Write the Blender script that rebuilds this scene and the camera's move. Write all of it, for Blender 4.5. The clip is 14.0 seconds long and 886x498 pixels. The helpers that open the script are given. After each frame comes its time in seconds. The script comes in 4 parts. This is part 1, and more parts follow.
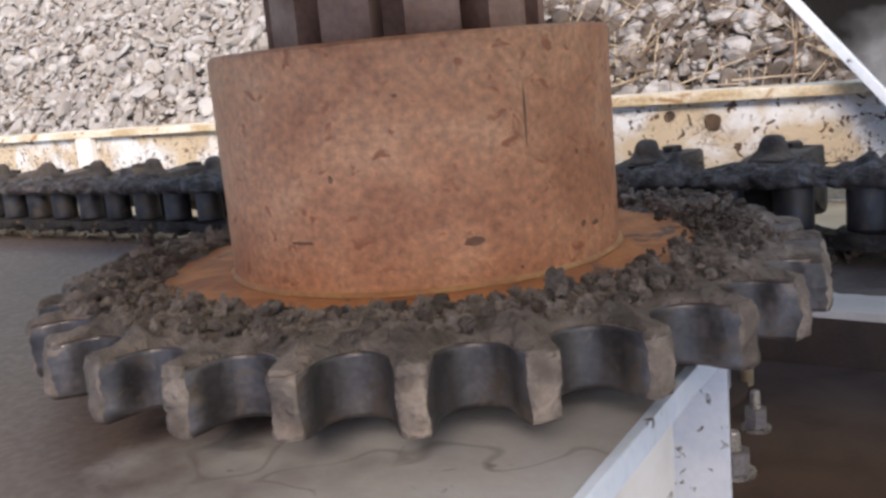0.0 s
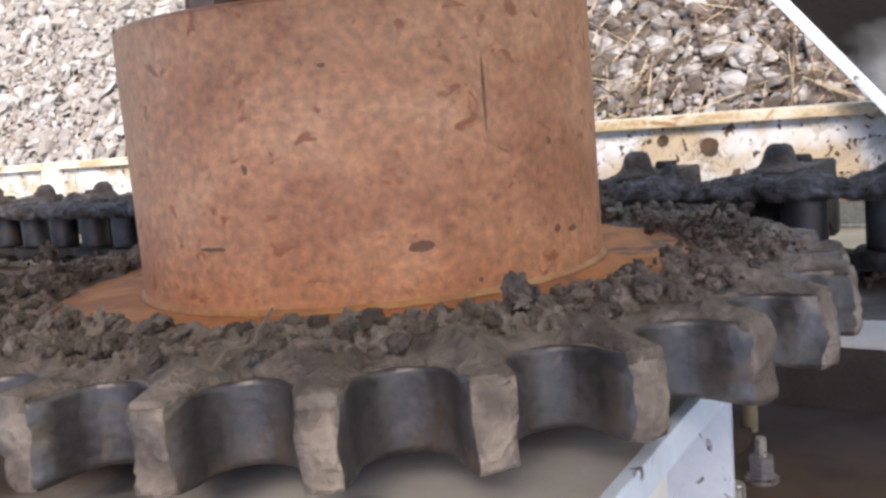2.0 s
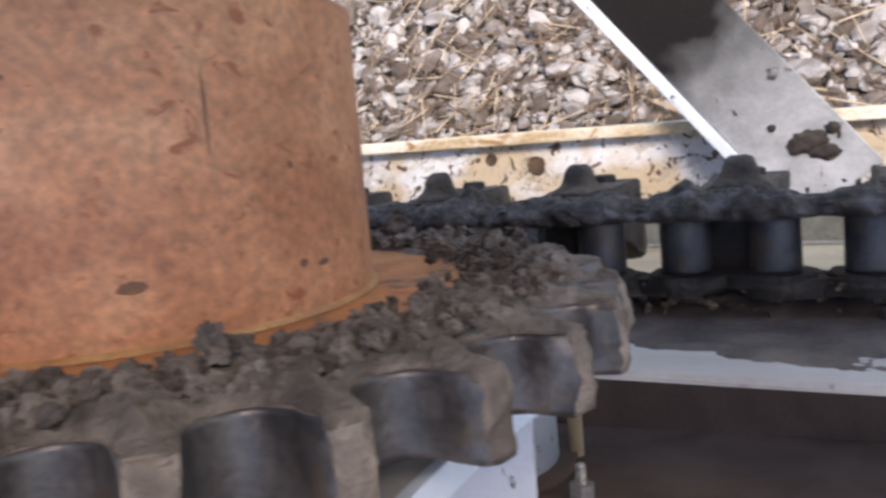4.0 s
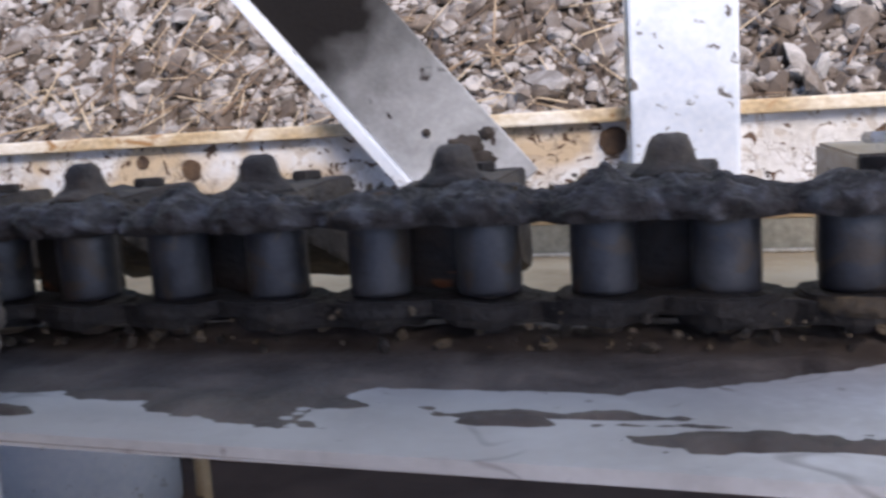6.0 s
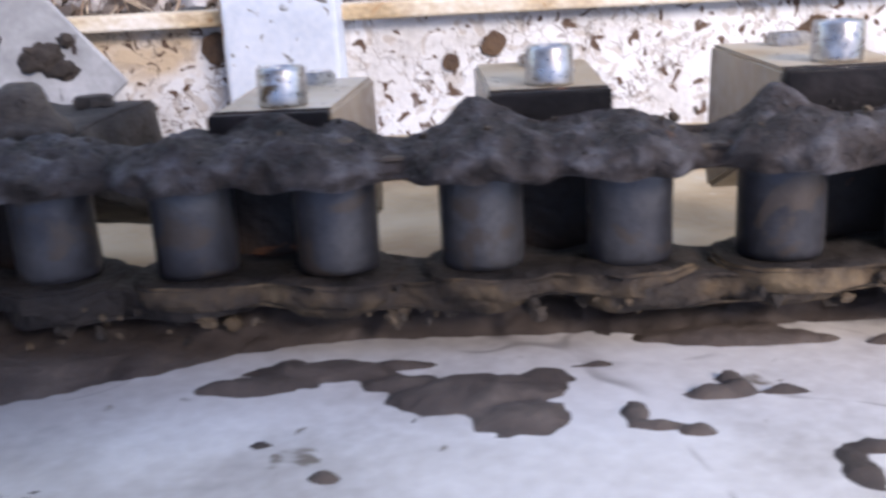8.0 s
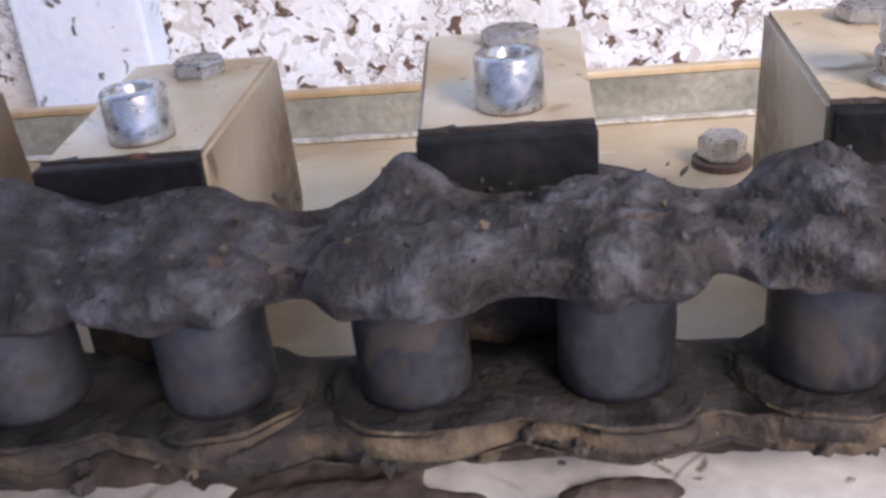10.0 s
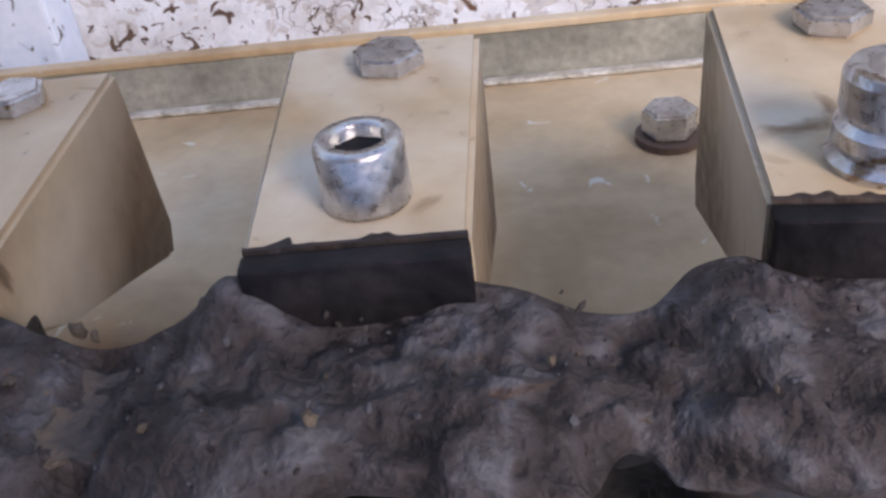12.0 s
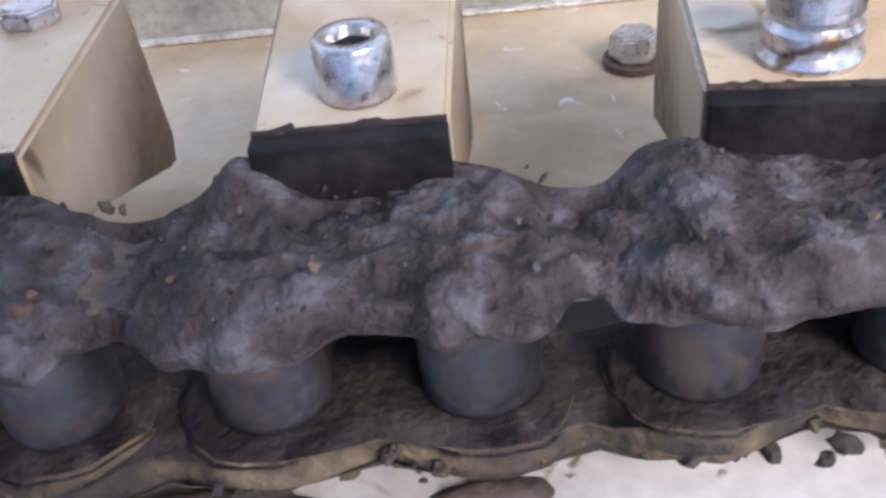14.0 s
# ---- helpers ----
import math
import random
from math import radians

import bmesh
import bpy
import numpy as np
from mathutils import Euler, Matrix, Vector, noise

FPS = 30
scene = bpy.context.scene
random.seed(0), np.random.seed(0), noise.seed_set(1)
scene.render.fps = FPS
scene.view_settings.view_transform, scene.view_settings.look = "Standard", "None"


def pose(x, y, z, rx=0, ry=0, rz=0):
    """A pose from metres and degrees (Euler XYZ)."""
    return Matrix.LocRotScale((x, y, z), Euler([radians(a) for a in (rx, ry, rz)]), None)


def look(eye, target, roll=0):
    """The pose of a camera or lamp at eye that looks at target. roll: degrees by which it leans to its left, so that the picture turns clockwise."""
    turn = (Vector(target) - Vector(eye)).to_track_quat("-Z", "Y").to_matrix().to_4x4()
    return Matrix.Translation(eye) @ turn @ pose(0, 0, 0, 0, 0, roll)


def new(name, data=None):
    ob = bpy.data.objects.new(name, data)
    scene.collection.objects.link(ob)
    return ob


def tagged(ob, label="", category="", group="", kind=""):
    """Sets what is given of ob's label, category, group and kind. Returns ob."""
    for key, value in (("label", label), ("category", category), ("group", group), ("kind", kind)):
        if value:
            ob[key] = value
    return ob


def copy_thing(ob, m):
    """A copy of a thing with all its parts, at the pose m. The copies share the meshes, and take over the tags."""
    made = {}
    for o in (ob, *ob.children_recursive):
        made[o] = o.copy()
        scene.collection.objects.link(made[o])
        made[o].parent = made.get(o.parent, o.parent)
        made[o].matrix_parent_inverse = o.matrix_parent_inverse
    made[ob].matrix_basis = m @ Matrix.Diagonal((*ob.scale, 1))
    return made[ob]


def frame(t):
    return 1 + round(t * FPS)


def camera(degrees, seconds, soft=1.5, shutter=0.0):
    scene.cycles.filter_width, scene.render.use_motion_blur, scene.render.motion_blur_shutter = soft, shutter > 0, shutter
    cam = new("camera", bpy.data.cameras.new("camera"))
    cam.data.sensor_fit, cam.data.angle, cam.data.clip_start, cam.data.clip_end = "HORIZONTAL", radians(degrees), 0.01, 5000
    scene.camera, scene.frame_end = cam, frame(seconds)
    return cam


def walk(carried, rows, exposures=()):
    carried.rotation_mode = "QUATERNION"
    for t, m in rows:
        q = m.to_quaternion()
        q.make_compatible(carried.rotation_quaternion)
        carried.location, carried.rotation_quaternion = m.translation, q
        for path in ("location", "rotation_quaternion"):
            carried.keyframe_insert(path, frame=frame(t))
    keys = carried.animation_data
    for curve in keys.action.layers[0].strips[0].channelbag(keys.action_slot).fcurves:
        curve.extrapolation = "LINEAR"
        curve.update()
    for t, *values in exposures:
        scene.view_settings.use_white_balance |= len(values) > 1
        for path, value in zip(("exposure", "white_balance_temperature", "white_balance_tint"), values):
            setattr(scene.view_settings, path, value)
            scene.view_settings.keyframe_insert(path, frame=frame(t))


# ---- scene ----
# Machine plan: x along the chain, y along the sprocket's axis, z towards the viewer; K metres to one plan unit.
# The chain's pitch is 0.1 units (63.5 mm). The whole machine leans back by 45 degrees over level ground.
K = 0.635
LEAN = Matrix.Translation((0, 0, 1.30)) @ pose(0, 0, 0, 45, 0, 0)


def at(x, y, z, rx=0, ry=0, rz=0):
    return LEAN @ pose(x * K, y * K, z * K, rx, ry, rz)


# ---- camera ----
cam = camera(50.8, 14.0, soft=2.8, shutter=0.5)
PATH = (
    (0.0, 0.5047, 0.2525, 1.3952, -10.98, 33.36, -5.31),
    (0.5, 0.4861, 0.2242, 1.3553, -10.23, 32.78, -5.08),
    (1.0, 0.4682, 0.2000, 1.3104, -9.48, 32.86, -5.18),
    (1.5, 0.4580, 0.1892, 1.2725, -8.96, 32.91, -5.34),
    (2.0, 0.4487, 0.1828, 1.2325, -8.12, 32.85, -5.02),
    (2.2, 0.4448, 0.1807, 1.2171, -7.67, 32.81, -4.68),
    (4.3, 0.5283, 0.1680, 1.0679, -7.75, 23.14, -5.01),
    (4.5, 0.5620, 0.1601, 1.0369, -7.66, 22.04, -5.04),
    (5.0, 0.6120, 0.1527, 0.9472, -7.75, 18.79, -4.24),
    (5.5, 0.6888, 0.1498, 0.8583, -7.95, 16.63, -4.15),
    (6.0, 0.7596, 0.1297, 0.7973, -7.87, 14.13, -3.36),
    (6.5, 0.8167, 0.1264, 0.7482, -8.82, 10.85, -3.04),
    (7.0, 0.9148, 0.1471, 0.7110, -11.03, 7.78, -3.02),
    (7.5, 1.0204, 0.1588, 0.6643, -13.60, 4.98, -2.70),
    (8.0, 1.1139, 0.1653, 0.6178, -16.15, 3.84, -3.04),
    (8.5, 1.2059, 0.1985, 0.5581, -20.34, 4.90, -5.58),
    (9.0, 1.2785, 0.2028, 0.5055, -21.06, 5.16, -5.27),
    (9.2, 1.3005, 0.2066, 0.4824, -21.38, 5.12, -4.93),
    (11.3, 1.3929, 0.2767, 0.2732, -34.02, 5.03, -6.98),
    (11.5, 1.4003, 0.2755, 0.2605, -34.35, 4.50, -6.90),
    (12.0, 1.4096, 0.2880, 0.2465, -34.67, 4.94, -7.55),
    (12.5, 1.4121, 0.2919, 0.2504, -35.74, 4.75, -7.94),
    (13.0, 1.4043, 0.2935, 0.2663, -38.85, 5.14, -9.28),
    (13.5, 1.3962, 0.2922, 0.2939, -38.71, 4.88, -9.36),
    (14.0, 1.4101, 0.2950, 0.3114, -37.58, 3.90, -7.16),
)
rows = []
for t, px, py, pz, pitch, yaw, roll in PATH:
    turn = Matrix.Rotation(radians(yaw), 4, "Y") @ Matrix.Rotation(radians(pitch), 4, "X") @ Matrix.Rotation(radians(roll), 4, "Z")
    rows.append((t, LEAN @ Matrix.Translation((px * K, py * K, pz * K)) @ turn))
walk(cam, rows, exposures=(
    (0, 1.25, 7450, 14), (0.5, 1.42, 7400, 14), (2.2, 1.65, 7400, 13), (4.5, 1.45, 7400, 17), (5.0, 1.3, 7200, 18), (5.5, 1.25, 7100, 18), (6.5, 1.15, 6900, 17), (8.0, 1.25, 6700, 20), (9.2, 1.25, 6700, 21), (11.3, 0.85, 6500, 22), (12.0, 0.8, 6600, 22), (12.5, 0.7, 6700, 22), (13.0, 0.7, 6900, 22), (13.5, 1.2, 6500, 21), (14.0, 1.38, 6300, 20)))

# ---- light ----
world = bpy.data.worlds.new("sky")
scene.world = world
world.use_nodes = True
wn = world.node_tree
sky = wn.nodes.new("ShaderNodeTexSky")
sky.sky_type, sky.sun_disc = "NISHITA", False
sky.sun_elevation, sky.sun_rotation = radians(63), radians(107)
wn.links.new(sky.outputs[0], wn.nodes["Background"].inputs[0])
wn.nodes["Background"].inputs[1].default_value = 0.14
sun_data = bpy.data.lights.new("sun", "SUN")
sun_data.energy, sun_data.angle, sun_data.color = 2.0, radians(25), (1.0, 0.93, 0.84)
sun = new("sun", sun_data)
sun.matrix_world = look((2.0, -0.6, 4.2), (0, 0, 0))
tagged(sun, kind="structure")


# ---- materials ----
def surface(name, colours, scale=6.0, detail=8.0, rough=(0.6, 0.9), metal=0.0, bump=0.3, grain=60.0, spots=None, spot_scale=9.0, spot_amount=0.62,
            per_piece=False, stretch=(1, 1, 1), islands=False, fine=0.5, distortion=0.4, veins=False, vein_scale=1.7, gloss=0.5):
    """A worn surface: patches of several colours, fine grain, and spots of another colour where a noise is high."""
    m = bpy.data.materials.new(name)
    m.use_nodes = True
    nt = m.node_tree
    n, link = nt.nodes, nt.links.new
    bsdf = n["Principled BSDF"]
    tc = n.new("ShaderNodeTexCoord")
    mp = n.new("ShaderNodeMapping")
    mp.inputs["Scale"].default_value = stretch
    link(tc.outputs["Object"], mp.inputs["Vector"])
    vec = mp.outputs[0]
    if per_piece:
        info = n.new("ShaderNodeObjectInfo")
        mul = n.new("ShaderNodeMath")
        mul.operation = "MULTIPLY"
        mul.inputs[1].default_value = 17.0
        link(info.outputs["Random"], mul.inputs[0])
        add = n.new("ShaderNodeVectorMath")
        add.operation = "ADD"
        link(vec, add.inputs[0])
        link(mul.outputs[0], add.inputs[1])
        vec = add.outputs[0]

    def tex(s, d=8.0, dist=0.0):
        t = n.new("ShaderNodeTexNoise")
        t.inputs["Scale"].default_value, t.inputs["Detail"].default_value, t.inputs["Distortion"].default_value = s * 2.2, d, dist
        link(vec, t.inputs["Vector"])
        return t

    big, small = tex(scale, detail, distortion), tex(grain, 6.0)
    ramp = n.new("ShaderNodeValToRGB")
    e = ramp.color_ramp.elements
    lo, hi = 0.34, 0.66
    while len(e) < len(colours):
        e.new(0.5)
    for i, c in enumerate(colours):
        e[i].position = lo + (hi - lo) * i / max(1, len(colours) - 1)
        e[i].color = (*c, 1)
    if islands:
        geo = n.new("ShaderNodeNewGeometry")
        mixf = n.new("ShaderNodeMath")
        mixf.operation = "MULTIPLY_ADD"
        mixf.inputs[1].default_value, mixf.inputs[2].default_value = 0.46, 0.02
        link(geo.outputs["Random Per Island"], mixf.inputs[0])
        addf = n.new("ShaderNodeMath")
        addf.operation = "MULTIPLY_ADD"
        addf.inputs[1].default_value = 0.5
        link(big.outputs["Fac"], addf.inputs[0])
        link(mixf.outputs[0], addf.inputs[2])
        link(addf.outputs[0], ramp.inputs[0])
    else:
        link(big.outputs["Fac"], ramp.inputs[0])
    col = ramp.outputs[0]
    g = n.new("ShaderNodeMix")
    g.data_type, g.blend_type = "RGBA", "OVERLAY"
    g.inputs["Factor"].default_value = fine
    link(col, g.inputs[6])
    link(small.outputs["Fac"], g.inputs[7])
    col = g.outputs[2]
    rfac = small.outputs["Fac"]
    if spots:
        sp = tex(spot_scale, 9.0, 0.8)
        r2 = n.new("ShaderNodeValToRGB")
        r2.color_ramp.elements[0].position, r2.color_ramp.elements[1].position = spot_amount - 0.03, spot_amount + 0.03
        link(sp.outputs["Fac"], r2.inputs[0])
        mx = n.new("ShaderNodeMix")
        mx.data_type = "RGBA"
        link(r2.outputs[0], mx.inputs["Factor"])
        link(col, mx.inputs[6])
        mx.inputs[7].default_value = (*spots, 1)
        col = mx.outputs[2]
    if veins:
        # hairline scratches and dried run marks: the zero line of a noise, broken up by another
        vn, mk = tex(vein_scale, 2.0, 0.3), tex(vein_scale * 1.5, 3.0)
        sub = n.new("ShaderNodeMath")
        sub.operation = "SUBTRACT"
        sub.inputs[1].default_value = 0.5
        link(vn.outputs["Fac"], sub.inputs[0])
        ab = n.new("ShaderNodeMath")
        ab.operation = "ABSOLUTE"
        link(sub.outputs[0], ab.inputs[0])
        thin = n.new("ShaderNodeMapRange")
        thin.inputs["From Min"].default_value, thin.inputs["From Max"].default_value = 0.002, 0.008
        thin.inputs["To Min"].default_value, thin.inputs["To Max"].default_value = 0.55, 0.0
        link(ab.outputs[0], thin.inputs["Value"])
        gate = n.new("ShaderNodeMapRange")
        gate.inputs["From Min"].default_value, gate.inputs["From Max"].default_value = 0.46, 0.53
        link(mk.outputs["Fac"], gate.inputs["Value"])
        both = n.new("ShaderNodeMath")
        both.operation = "MULTIPLY"
        link(thin.outputs[0], both.inputs[0])
        link(gate.outputs[0], both.inputs[1])
        vm = n.new("ShaderNodeMix")
        vm.data_type = "RGBA"
        link(both.outputs[0], vm.inputs["Factor"])
        link(col, vm.inputs[6])
        vm.inputs[7].default_value = (0.16, 0.14, 0.13, 1)
        col = vm.outputs[2]
    link(col, bsdf.inputs["Base Color"])
    mr = n.new("ShaderNodeMapRange")
    mr.inputs["To Min"].default_value, mr.inputs["To Max"].default_value = rough
    mr.inputs["From Min"].default_value, mr.inputs["From Max"].default_value = 0.3, 0.7
    link(rfac, mr.inputs["Value"])
    link(mr.outputs[0], bsdf.inputs["Roughness"])
    bsdf.inputs["Metallic"].default_value = metal
    bsdf.inputs["Specular IOR Level"].default_value = gloss
    hsum = n.new("ShaderNodeMath")
    hsum.operation = "MULTIPLY_ADD"
    hsum.inputs[1].default_value = 0.35
    link(small.outputs["Fac"], hsum.inputs[0])
    link(big.outputs["Fac"], hsum.inputs[2])
    bp = n.new("ShaderNodeBump")
    bp.inputs["Strength"].default_value, bp.inputs["Distance"].default_value = bump, 0.01
    link(hsum.outputs[0], bp.inputs["Height"])
    link(bp.outputs[0], bsdf.inputs["Normal"])
    return m


RUST = surface("primer_rust", [(0.32, 0.130, 0.065), (0.41, 0.185, 0.096), (0.47, 0.235, 0.13)], 9, 10, (0.5, 0.75), 0.0, 0.25, 90, spots=(0.27, 0.095, 0.045), spot_scale=34, spot_amount=0.64, fine=0.75)
RUST_PLATE = surface("orange_rust", [(0.26, 0.09, 0.03), (0.42, 0.17, 0.06), (0.34, 0.13, 0.05)], 10, 9, (0.6, 0.85), 0.0, 0.3, 80, spots=(0.12, 0.07, 0.05), spot_scale=9, spot_amount=0.63)
MUD = surface("grey_mud", [(0.06, 0.046, 0.037), (0.115, 0.09, 0.074), (0.185, 0.148, 0.126)], 14, 10, (0.75, 0.98), 0.0, 0.9, 110, distortion=0.8)
CLOD = surface("crumbly_soil", [(0.065, 0.050, 0.042), (0.115, 0.090, 0.075), (0.175, 0.140, 0.119)], 18, 10, (0.85, 1.0), 0.0, 0.9, 140, islands=True)
TOOTH = surface("muddy_steel", [(0.085, 0.065, 0.054), (0.155, 0.122, 0.101), (0.25, 0.2, 0.165)], 16, 9, (0.6, 0.95), 0.0, 0.9, 120)
STEEL = surface("greased_steel", [(0.026, 0.026, 0.03), (0.05, 0.05, 0.057), (0.08, 0.078, 0.08)], 12, 8, (0.35, 0.6), 0.35, 0.15, 120, spots=(0.07, 0.055, 0.045), spot_scale=16, spot_amount=0.58, per_piece=True)
PLATE_MUD = surface("muddy_chain_plate", [(0.035, 0.03, 0.03), (0.07, 0.057, 0.05), (0.15, 0.11, 0.07)], 13, 9, (0.6, 0.95), 0.05, 0.8, 100, per_piece=True)
TAN = surface("dirty_yellow_steel", [(0.36, 0.25, 0.14), (0.50, 0.38, 0.235), (0.58, 0.475, 0.33)], 5, 8, (0.28, 0.5), 0.0, 0.08, 60, spots=(0.62, 0.58, 0.50), spot_scale=30, spot_amount=0.70, fine=0.2)
FLIGHT = surface("worn_painted_flight", [(0.45, 0.32, 0.18), (0.58, 0.475, 0.33), (0.69, 0.61, 0.49)], 6, 8, (0.25, 0.5), 0.0, 0.08, 60, spots=(0.24, 0.155, 0.085), spot_scale=11, spot_amount=0.66, per_piece=True, fine=0.2)
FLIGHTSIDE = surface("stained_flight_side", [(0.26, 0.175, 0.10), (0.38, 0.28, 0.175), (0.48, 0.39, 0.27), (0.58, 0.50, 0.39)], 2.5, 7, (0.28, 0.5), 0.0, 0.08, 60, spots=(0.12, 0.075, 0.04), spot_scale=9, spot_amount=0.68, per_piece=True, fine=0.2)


def dark_rear_corner(m):
    """Blends dark brown over the side of a flight towards its rear lower corner."""
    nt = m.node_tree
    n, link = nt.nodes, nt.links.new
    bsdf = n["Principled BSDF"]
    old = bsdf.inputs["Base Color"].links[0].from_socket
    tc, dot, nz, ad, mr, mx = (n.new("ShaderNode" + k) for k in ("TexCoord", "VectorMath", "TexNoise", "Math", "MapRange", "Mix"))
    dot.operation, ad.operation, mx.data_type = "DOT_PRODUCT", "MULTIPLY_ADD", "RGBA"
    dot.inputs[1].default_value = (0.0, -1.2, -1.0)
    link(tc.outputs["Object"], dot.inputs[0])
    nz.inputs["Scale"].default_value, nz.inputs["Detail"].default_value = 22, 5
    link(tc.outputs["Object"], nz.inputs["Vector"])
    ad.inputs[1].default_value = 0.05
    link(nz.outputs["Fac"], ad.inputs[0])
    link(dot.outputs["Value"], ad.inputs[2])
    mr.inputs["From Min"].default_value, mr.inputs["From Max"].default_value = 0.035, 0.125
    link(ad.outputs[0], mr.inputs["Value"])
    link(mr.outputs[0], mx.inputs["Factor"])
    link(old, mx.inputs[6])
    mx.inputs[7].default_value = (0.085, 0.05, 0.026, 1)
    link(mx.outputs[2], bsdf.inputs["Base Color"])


dark_rear_corner(FLIGHTSIDE)
RUBBER = surface("black_grease_and_shade", [(0.006, 0.0055, 0.006), (0.013, 0.012, 0.013), (0.026, 0.023, 0.024)], 14, 8, (0.4, 0.7), 0.0, 0.2, 100, per_piece=True, gloss=0.15)
WHITE = surface("white_paint", [(0.62, 0.61, 0.60), (0.74, 0.73, 0.72), (0.80, 0.79, 0.78)], 4, 9, (0.4, 0.65), 0.0, 0.1, 70, spots=(0.16, 0.13, 0.11), spot_scale=12, spot_amount=0.72, fine=0.2)


def peeling_material():
    """Old white paint, cracked into curling flakes, worn through to cream undercoat and rust along the older end."""
    m = surface("peeling_white_paint", [(0.56, 0.56, 0.56), (0.69, 0.71, 0.74), (0.74, 0.77, 0.81)], 6, 9, (0.5, 0.8), 0.0, 0.4, 60, fine=0.35)
    nt = m.node_tree
    n, link = nt.nodes, nt.links.new
    bsdf = n["Principled BSDF"]
    col = bsdf.inputs["Base Color"].links[0].from_socket
    tc, sep = n.new("ShaderNodeTexCoord"), n.new("ShaderNodeSeparateXYZ")
    link(tc.outputs["Object"], sep.inputs[0])

    def cloud(scale, detail=6.0, dist=0.5):
        t = n.new("ShaderNodeTexNoise")
        t.inputs["Scale"].default_value, t.inputs["Detail"].default_value, t.inputs["Distortion"].default_value = scale, detail, dist
        link(tc.outputs["Object"], t.inputs["Vector"])
        return t.outputs["Fac"]

    def ramp(value, a, b, lo=0.0, hi=1.0):
        r = n.new("ShaderNodeMapRange")
        r.inputs["From Min"].default_value, r.inputs["From Max"].default_value = a, b
        r.inputs["To Min"].default_value, r.inputs["To Max"].default_value = lo, hi
        link(value, r.inputs["Value"])
        return r.outputs[0]

    def maths(op, a, b):
        q = n.new("ShaderNodeMath")
        q.operation = op
        for k, v in enumerate((a, b)):
            if isinstance(v, float):
                q.inputs[k].default_value = v
            else:
                link(v, q.inputs[k])
        return q.outputs[0]

    def over(base, factor, colour):
        x = n.new("ShaderNodeMix")
        x.data_type = "RGBA"
        link(factor, x.inputs["Factor"])
        link(base, x.inputs[6])
        x.inputs[7].default_value = (*colour, 1)
        return x.outputs[2]

    old = ramp(sep.outputs["X"], 0.38, 0.50, 1.0, 0.0)
    worn = ramp(cloud(9.0, 9.0), 0.44, 0.56)
    col = over(col, maths("MULTIPLY", maths("MULTIPLY", worn, old), 0.85), (0.52, 0.40, 0.25))
    flakes = ramp(cloud(46.0, 8.0, 1.2), 0.57, 0.60)
    col = over(col, maths("MULTIPLY", flakes, 0.5), (0.38, 0.32, 0.26))
    vor = n.new("ShaderNodeTexVoronoi")
    vor.feature = "DISTANCE_TO_EDGE"
    vor.inputs["Scale"].default_value = 52
    warp = n.new("ShaderNodeTexNoise")
    warp.inputs["Scale"].default_value, warp.inputs["Detail"].default_value = 40, 4
    link(tc.outputs["Object"], warp.inputs["Vector"])
    vm = n.new("ShaderNodeVectorMath")
    vm.operation = "MULTIPLY_ADD"
    vm.inputs[1].default_value = (0.06, 0.06, 0.06)
    link(warp.outputs["Color"], vm.inputs[0])
    link(tc.outputs["Object"], vm.inputs[2])
    link(vm.outputs[0], vor.inputs["Vector"])
    crack = maths("MULTIPLY", ramp(vor.outputs["Distance"], 0.012, 0.05, 0.8, 0.0), ramp(cloud(16.0, 4.0), 0.50, 0.60))
    col = over(col, crack, (0.13, 0.10, 0.08))
    pits = ramp(cloud(70.0, 8.0, 0.8), 0.60, 0.62)
    col = over(col, pits, (0.10, 0.06, 0.04))
    rust = ramp(cloud(15.0, 9.0, 0.8), 0.69, 0.72)
    col = over(col, rust, (0.13, 0.07, 0.035))
    link(col, bsdf.inputs["Base Color"])
    bump = bsdf.inputs["Normal"].links[0].from_node
    edge = maths("ADD", maths("MULTIPLY", crack, -0.6), maths("MULTIPLY", flakes, -0.4))
    link(maths("ADD", bump.inputs["Height"].links[0].from_socket, edge), bump.inputs["Height"])
    return m


PEELING = peeling_material()
BLUEWHITE = surface("white_enamel", [(0.53, 0.60, 0.70), (0.64, 0.71, 0.81), (0.72, 0.77, 0.85)], 5, 9, (0.35, 0.55), 0.0, 0.1, 60, spots=(0.10, 0.09, 0.08), spot_scale=26, spot_amount=0.655, fine=0.3)
FROTH = surface("speckled_sealant", [(0.34, 0.32, 0.26), (0.46, 0.44, 0.38), (0.62, 0.61, 0.57)], 30, 8, (0.3, 0.6), 0.0, 0.6, 120)
GREYPAINT = surface("grey_green_paint", [(0.20, 0.20, 0.17), (0.28, 0.28, 0.24), (0.34, 0.33, 0.28)], 8, 8, (0.5, 0.8), 0.0, 0.2, 90)
BROWN = surface("brown_primer", [(0.078, 0.051, 0.04), (0.104, 0.069, 0.054), (0.13, 0.087, 0.068)], 5, 8, (0.6, 0.85), 0.0, 0.15, 80)
CLOT = surface("dark_mud_clot", [(0.018, 0.014, 0.012), (0.035, 0.028, 0.024), (0.06, 0.048, 0.04)], 14, 8, (0.6, 0.9), 0.0, 0.5, 100)
DARKBROWN = surface("dark_brown_primer", [(0.05, 0.034, 0.027), (0.07, 0.048, 0.037), (0.09, 0.06, 0.046)], 5, 8, (0.6, 0.85), 0.0, 0.15, 80)
